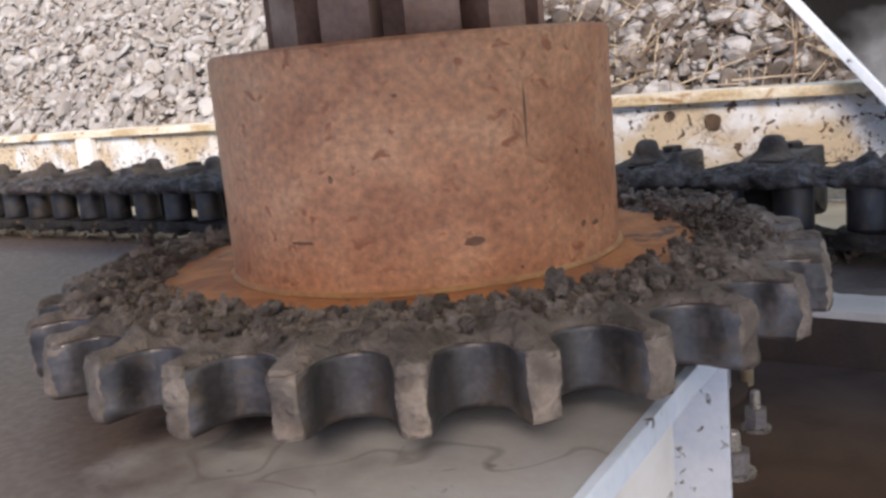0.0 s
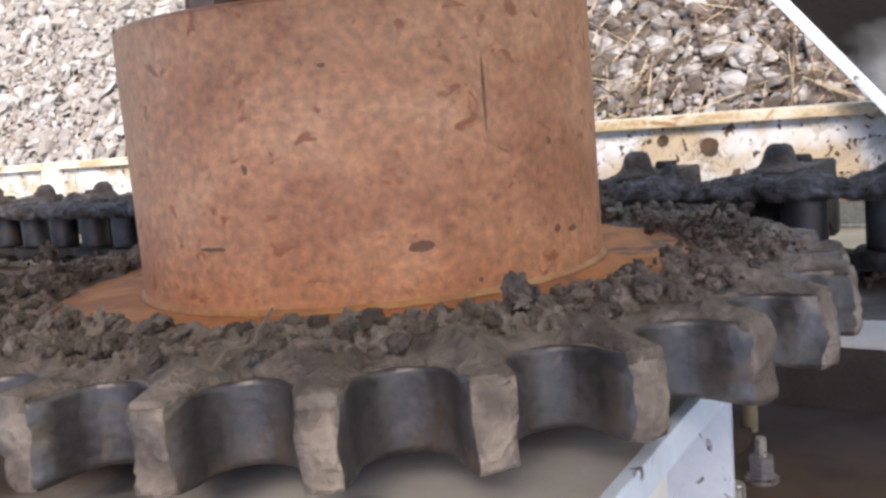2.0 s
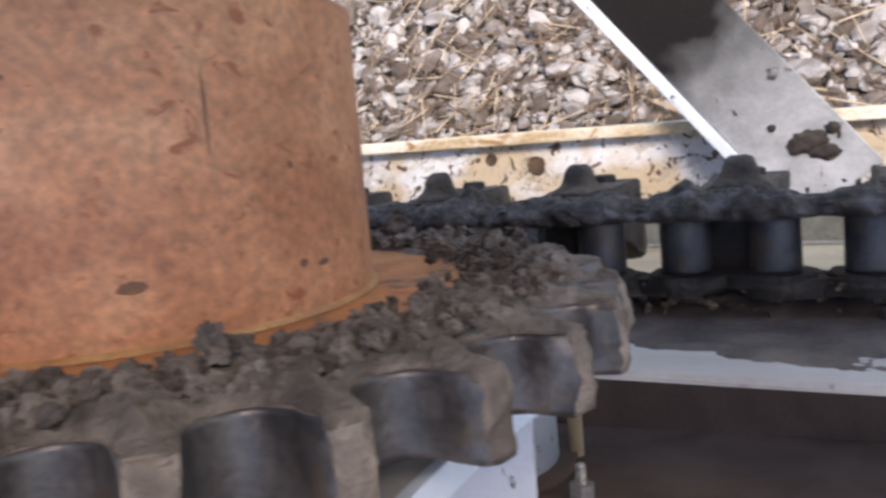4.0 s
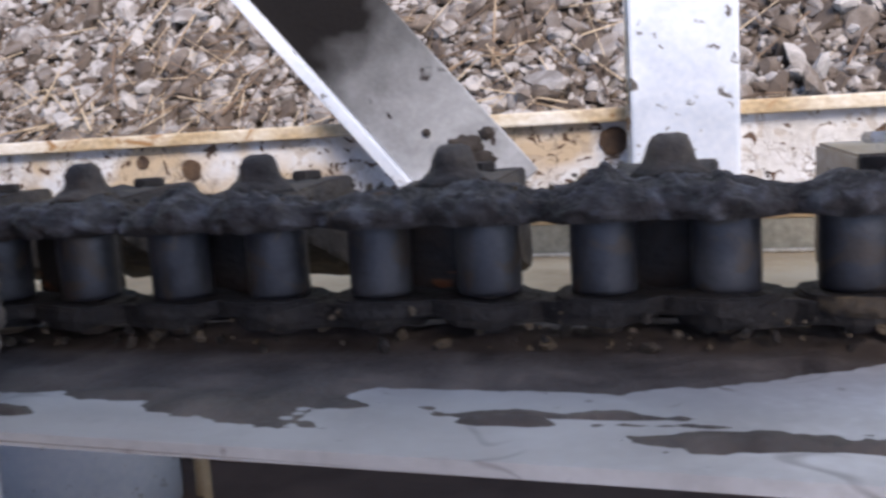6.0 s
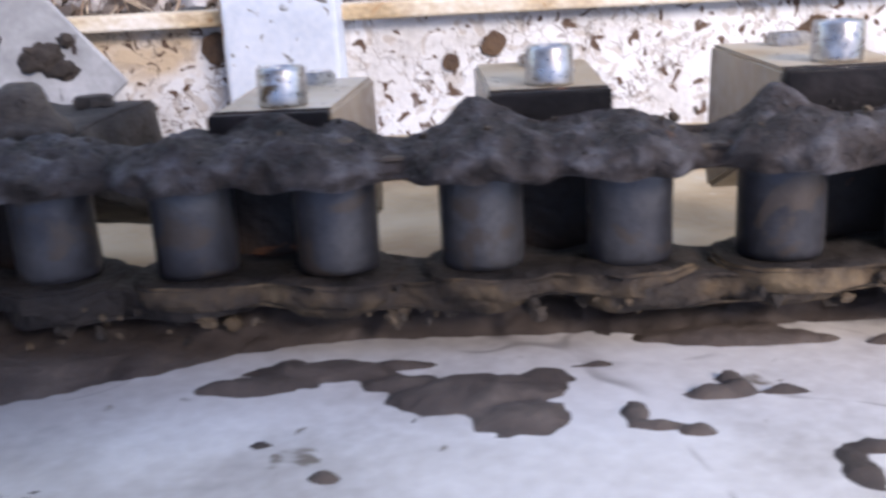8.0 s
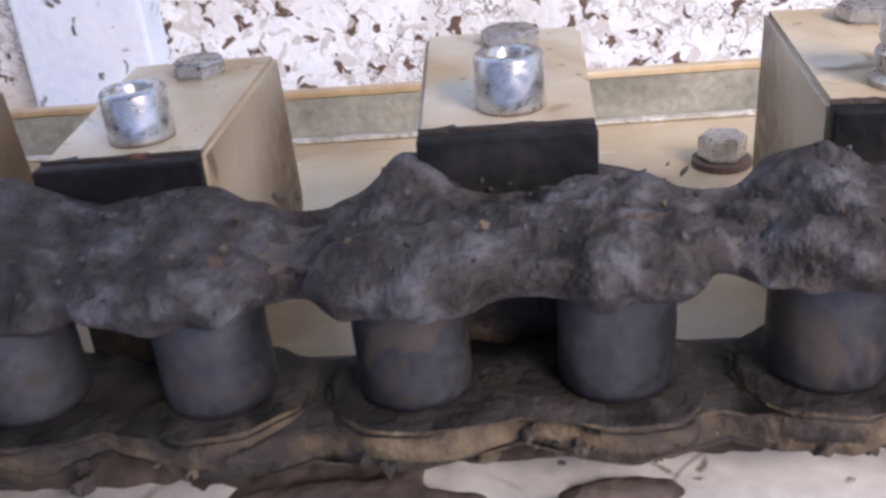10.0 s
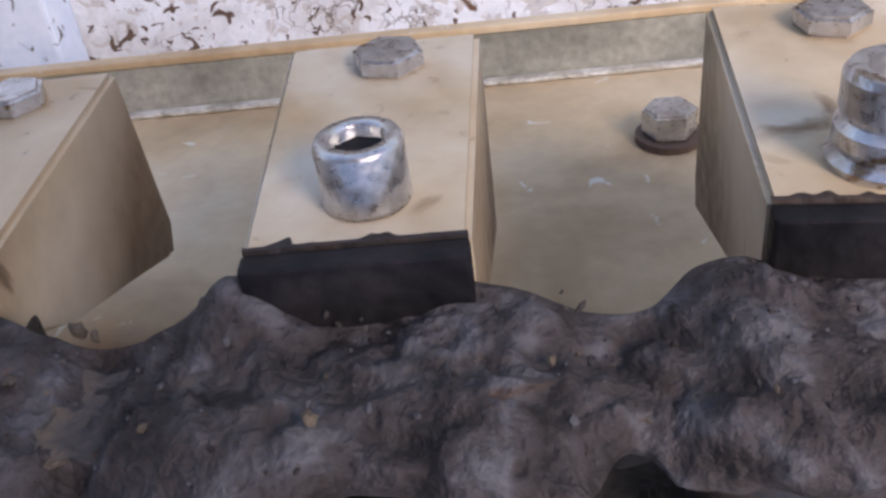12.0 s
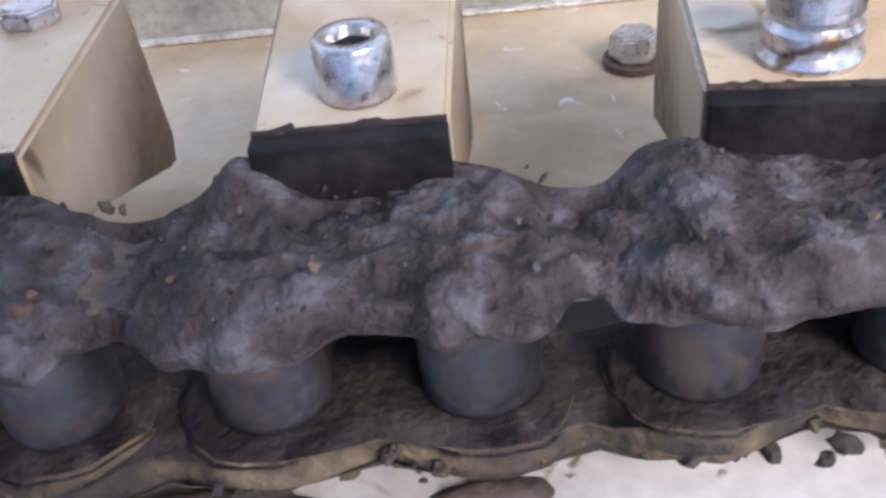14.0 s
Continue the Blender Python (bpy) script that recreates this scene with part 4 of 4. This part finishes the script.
def build_chain():
    ch = thing("roller_chain", at(0, 0, 0), "heavy roller chain, dark greased rollers between mud-caked plates", "chain")
    rollers = []
    for s in range(3):
        bm = turned([(ROLLER_R * 0.97, -0.0225), (ROLLER_R, -0.018), (ROLLER_R, -0.005), (ROLLER_R, 0.010), (ROLLER_R, 0.025), (ROLLER_R, 0.038), (ROLLER_R * 0.97, 0.0405)], 32)
        roughen(bm, 0.0006, 60, s)
        rollers.append(mesh_of(bm, "roller", STEEL, smooth=True))
    inner_low = [rimmed(plate_mesh(s, -0.040, -0.0235, 0.0045, 0.046, 0.029, LOWPLATE)) for s in range(4)]
    outer_low = [rimmed(plate_mesh(s + 10, -0.047, -0.0285, 0.005, 0.044, 0.027, LOWPLATE)) for s in range(4)]
    inner_up = [plate_mesh(s + 20, 0.0415, 0.0535, 0.0012, 0.040, 0.018, PLATE_MUD) for s in range(4)]
    outer_up = [plate_mesh(s + 30, 0.0445, 0.0555, 0.0012, 0.040, 0.018, PLATE_MUD) for s in range(4)]
    pins = mesh_of(turned([(0.014, -0.058), (0.016, -0.054), (0.016, 0.064), (0.013, 0.066)], 18), "pin", PLATE_MUD)
    caked_in = [plate_mesh(s, -0.040, -0.0235, 0.0045, 0.046, 0.024, LOWPLATE) for s in range(4)]
    caked_out = [plate_mesh(s + 10, -0.047, -0.0285, 0.005, 0.044, 0.022, LOWPLATE) for s in range(4)]
    for k in range(FIRST, LAST):
        part("roller", rollers[k % 3], None, ch, m=Matrix.Translation((0.1 * k * K, 0, 0)) @ Matrix.Rotation(k * 1.3, 4, "Y"))
        part("pin", pins, None, ch, m=Matrix.Translation((0.1 * k * K, 0, 0)))
        mid = Matrix.Translation((0.1 * (k + 0.5) * K, 0, 0))
        low, up = (inner_low, inner_up) if k % 2 else (outer_low, outer_up)
        if k < 9:
            low = caked_in if k % 2 else caked_out
        part("lower_plate", low[k % 4], None, ch, m=mid)
        part("upper_plate", up[(k + 1) % 4], None, ch, m=mid)


build_chain()


def crumble(p):
    """Broken clods with creases between them."""
    d = noise.voronoi(p * 52 + noise.noise_vector(p * 30) * 0.5)[0]
    e = noise.voronoi(p * 120 + Vector((5, 0, 0)))[0]
    return 0.0075 * min(0.6, d[1] - d[0]) + 0.003 * min(0.6, e[1] - e[0]) - 0.003


def build_chain_mud():
    """The crust of mud over the upper plates; its front edge bulges round every roller."""
    vs, fs = [], []
    x0, x1, step, nz = -2.2, 2.35, 0.0032, 38
    knobs = ((1.306, -0.030, 0.017, 0.0195), (1.49, -0.012, 0.012, 0.024), (0.95, -0.03, 0.014, 0.02), (0.70, -0.02, 0.012, 0.02), (0.30, -0.02, 0.016, 0.02), (1.10, -0.035, 0.012, 0.02), (0.02, -0.03, 0.02, 0.02), (-0.9, -0.03, 0.02, 0.02), (-1.3, -0.03, 0.02, 0.02))
    nx = int((x1 - x0) / step)
    for i in range(nx + 1):
        x = x0 + i * step
        ph = abs(((x / 0.1) + 0.5) % 1.0 - 0.5) * 2          # 0 over a roller, 1 between two
        neck = math.exp(-(((x - 0.05 + 0.1) % 0.2 - 0.1) / 0.026) ** 2)   # where one flight link ends and the next begins
        edge = 0.052 - (0.013 + 0.014 * neck) * ph ** 1.7 + 0.006 * noise.noise(Vector((x * 24, 1.5, 0))) + 0.003 * noise.noise(Vector((x * 70, 2.5, 0)))
        back = -0.046 + 0.012 * neck + 0.008 * noise.noise(Vector((x * 20, 7.5, 0)))
        swell = 0.4 + 0.6 * (1 - ph) - 1.5 * neck
        for j in range(nz + 1):
            s = j / nz
            z = back + (edge - back) * min(1.0, s / 0.8) - 0.004 * max(0.0, (s - 0.8) / 0.2)
            p = Vector((x, z, s * 0.03))
            h = 0.065 + 0.006 * swell + 0.005 * noise.noise(p * 15) + 0.006 * noise.noise(p * 42) + min(1.0, s * 3.5) * (0.0035 * noise.noise(p * 95) + 0.0022 * noise.noise(p * 210) + crumble(p))
            for kx, kz, kh, kr in knobs:
                d = ((x - kx) ** 2 + (z - kz) ** 2) / kr ** 2
                if d < 8:
                    h += kh * math.exp(-d)
            h -= 0.010 * max(0.0, 1 - (1 - min(1.0, s / 0.8)) * 6)
            if s > 0.8:
                h = h - (s - 0.8) / 0.2 * (h - 0.0405 - 0.004 * noise.noise(Vector((x * 40, 3, 0))))
                z += 0.007 * noise.noise(Vector((x * 60, s * 6, 5.0))) + 0.004 * math.sin((s - 0.8) / 0.2 * math.pi)
            if s == 0:
                h = 0.060
            vs.append((x * K, h * K, z * K))
    for i in range(nx):
        for j in range(nz):
            a = i * (nz + 1) + j
            fs.append((a, a + 1, a + nz + 2, a + nz + 1))
    me = bpy.data.meshes.new("mud_on_chain")
    me.from_pydata(vs, [], fs)
    me.materials.append(CHAINMUD)
    for p in me.polygons:
        p.use_smooth = True
    rng = np.random.default_rng(33)
    put = []
    for i in range(1100):
        x = rng.uniform(-2.0, 2.2)
        low = rng.random() < 0.7
        s = (0.0018 + 0.006 * rng.random() ** 2.5) * (1.0 if low else 0.5)
        y, z = (rng.uniform(-0.070 if x < 0.95 else -0.052, -0.030), rng.uniform(0.010, 0.044)) if low else (0.070 + rng.normal(0, 0.004), rng.uniform(-0.04, 0.03))
        put.append((int(rng.integers(0, 14)), spin(rng, np.array([1.3, 0.8, 0.9]) * s * K), np.array([x, y, z]) * K))
    grains = []
    for i in range(600):
        v = vs[int(rng.integers(nx * 62 // 100, nx * 93 // 100)) * (nz + 1) + int(rng.integers(2, nz - 6))]
        s = 0.0008 + 0.0018 * rng.random() ** 2.5
        grains.append((int(rng.integers(0, 8)), spin(rng, np.array([1.2, 0.8, 0.9]) * s * K), np.array(v)))
    ob = new("mud_grains", many("mud_grains", clod_shapes(8, 1), grains, GRAIN))
    ob.matrix_world = at(0, 0, 0)
    tagged(ob, "small grey grains stuck in the mud on the chain", "mud", kind="stuff")
    crumbs = new("mud_crumbs", many("mud_crumbs", clod_shapes(14, 2), put, CRUMB))
    crumbs.matrix_world = at(0, 0, 0)
    tagged(crumbs, "loose crumbs of ochre and grey mud along the chain", "mud", kind="stuff")
    ob = new("mud_on_chain", me)
    ob.matrix_world = at(0, 0, 0)
    tagged(ob, "thick grey-brown mud caked over the chain plates", "mud", kind="stuff")


CHAINMUD = surface("caked_mud", [(0.018, 0.0135, 0.0115), (0.038, 0.029, 0.0255), (0.058, 0.048, 0.046), (0.105, 0.098, 0.102)], 34, 10, (0.45, 0.9), 0.0, 0.7, 150, distortion=0.15, spots=(0.09, 0.05, 0.03), spot_scale=18, spot_amount=0.71, gloss=0.4)
GRAIN = surface("grey_grains", [(0.02, 0.015, 0.0125), (0.034, 0.027, 0.024), (0.052, 0.046, 0.045), (0.078, 0.074, 0.077)], 18, 6, (0.6, 0.95), 0.0, 0.4, 120, islands=True)
CRUMB = surface("ochre_crumbs", [(0.03, 0.025, 0.022), (0.07, 0.055, 0.042), (0.13, 0.095, 0.06)], 18, 8, (0.7, 1.0), 0.0, 0.6, 120, islands=True)
build_chain_mud()


# ---- flights on the chain ----
def mud_fringe(seed):
    """A thin smear over a flight's front edge with a ragged, fingered rear rim."""
    bm = bmesh.new()
    rows = []
    for i in range(81):
        x = -0.043 + 0.086 * i / 80
        n = noise.noise(Vector((x * 55, seed, 0))) + 0.6 * noise.noise(Vector((x * 160, seed, 3)))
        reach = max(0.0008, 0.003 + 0.011 * max(0.0, n) ** 1.5)
        z = -0.0402
        rows.append([bm.verts.new(Vector((x + 0.3 * (w * reach) * n, 0.0945 + up + 0.0215 * w * reach, z - w * reach)) * K) for w, up in ((-0.1, -0.0035), (0.12, 0.0006), (0.6, 0.0010), (1.0, 0.0002))])
    for a, b in zip(rows, rows[1:]):
        for k in range(3):
            bm.faces.new((a[k], b[k], b[k + 1], a[k + 1]))
    return bm


def build_flights():
    outline = [(0.0945, -0.040), (0.0985, -0.226), (-0.012, -0.238), (-0.030, -0.226), (0.028, -0.086), (0.043, -0.060), (0.062, -0.039)]
    groups = {}
    for j in range(-11, 11):
        muddy, tall = j < 4, j in (7, 9)
        key = (muddy, tall)
        x = 0.2 * j + (0.144 if j == 7 else 0.152)
        yaw = {5: 2.0, 7: -7.5}.get(j, 0.0)
        m = at(x, -0.014 if muddy else {4: -0.014, 5: -0.009}.get(j, 0.0), -0.016 if j == 5 else 0.0, 0, yaw, 0)
        if key in groups:
            copy_thing(groups[key], m)
            continue
        label = "scraper flight block caked in dark mud, bolted to the chain" if muddy else "worn cream-painted scraper flight block bolted to the chain"
        if tall:
            label = "cream scraper flight block with a tall ribbed bolt"
        fl = thing("scraper_flight", m, label, "scraper flight", "flights along the chain")
        groups[key] = fl
        drop = 0.012 if muddy else 0.0
        bm = extrude_yz([(y - drop if y > 0.09 else y, z) for y, z in outline], -0.051, 0.051, 0.003)
        for v in bm.verts:
            v.co.x *= 0.86 + 0.14 * min(1.0, (-v.co.z / K - 0.040) / 0.16)      # narrower towards the chain
        if muddy:
            bmesh.ops.triangulate(bm, faces=bm.faces)
            for _ in range(3):
                bmesh.ops.subdivide_edges(bm, edges=[e for e in bm.edges if e.calc_length() > 0.018 * K], cuts=1)
                bmesh.ops.triangulate(bm, faces=bm.faces)
            roughen(bm, 0.0042, 42, 3.0, 3)
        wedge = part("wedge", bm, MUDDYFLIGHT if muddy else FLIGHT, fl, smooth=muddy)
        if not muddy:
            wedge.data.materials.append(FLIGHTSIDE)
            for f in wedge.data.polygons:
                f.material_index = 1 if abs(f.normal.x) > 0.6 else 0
        part("seat", box(-0.0435, 0.0435, 0.050, 0.0942 - drop, -0.0395, -0.0285, 0.002), RUBBER, fl, "black greasy seat")
        if tall:
            prof = [(0.0225, 0.0925), (0.0235, 0.098), (0.0195, 0.101), (0.0215, 0.105), (0.0215, 0.111), (0.0185, 0.114), (0.0205, 0.118), (0.0205, 0.131), (0.0185, 0.134), (0.0125, 0.134), (0.0115, 0.122)]
            part("bolt", turned(prof, 40, centre=(0.003, -0.068)), ZINC, fl, "tall ribbed bolt", smooth=False)
        else:
            prof = [(0.0178, 0.0955 - drop), (0.0180, 0.098 - drop), (0.0180, 0.121), (0.0166, 0.1235), (0.0116, 0.1235), (0.0108, 0.122), (0.0104, 0.106)]
            if muddy:
                prof = [(0.036, 0.080), (0.030, 0.088), (0.022, 0.096), (0.0205, 0.102), (0.0195, 0.110), (0.0165, 0.116), (0.0100, 0.119)]
            head = turned(prof, 28, centre=(0.003, -0.071))
            if muddy:
                roughen(head, 0.0042, 55, 5.0, 3)
            bolt = part("bolt", head, MUDDYFLIGHT if muddy else ZINC, fl, "mud-covered bolt head" if muddy else "round bolt head with a deep socket", smooth=True)
            if not muddy:
                # black plug fills the socket, standing in for the shade inside it
                part("socket", hexagon(0.0106, 0.1062, 0.1180, (0.003, -0.071), 0.2, 0.0), RUBBER, bolt, "black plug painting in the socket's shade")
        if not muddy:
            part("mud_fringe", mud_fringe(5.0 + tall), OILY, fl, "ragged smear of dark grease along the front edge")
        part("link_bracket", box(-0.047, 0.047, -0.045, 0.055, -0.062, -0.046, 0.004), OILY, fl, "dark greasy link bracket")
        part("rear_bolt", hexagon(0.0185, 0.0975 - drop, 0.108 - drop, (0.005, -0.193), 0.3), MUDDYFLIGHT if muddy else ZINC, fl)


OILY = surface("oily_rust", [(0.012, 0.01, 0.01), (0.025, 0.018, 0.015), (0.05, 0.03, 0.02)], 12, 8, (0.5, 0.8), 0.0, 0.5, 90, spots=(0.22, 0.08, 0.03), spot_scale=13, spot_amount=0.65, per_piece=True)
MUDDYFLIGHT = surface("mud_caked_flight", [(0.03, 0.024, 0.021), (0.062, 0.05, 0.042), (0.13, 0.10, 0.075)], 10, 9, (0.7, 0.95), 0.0, 0.7, 100, per_piece=True)
build_flights()
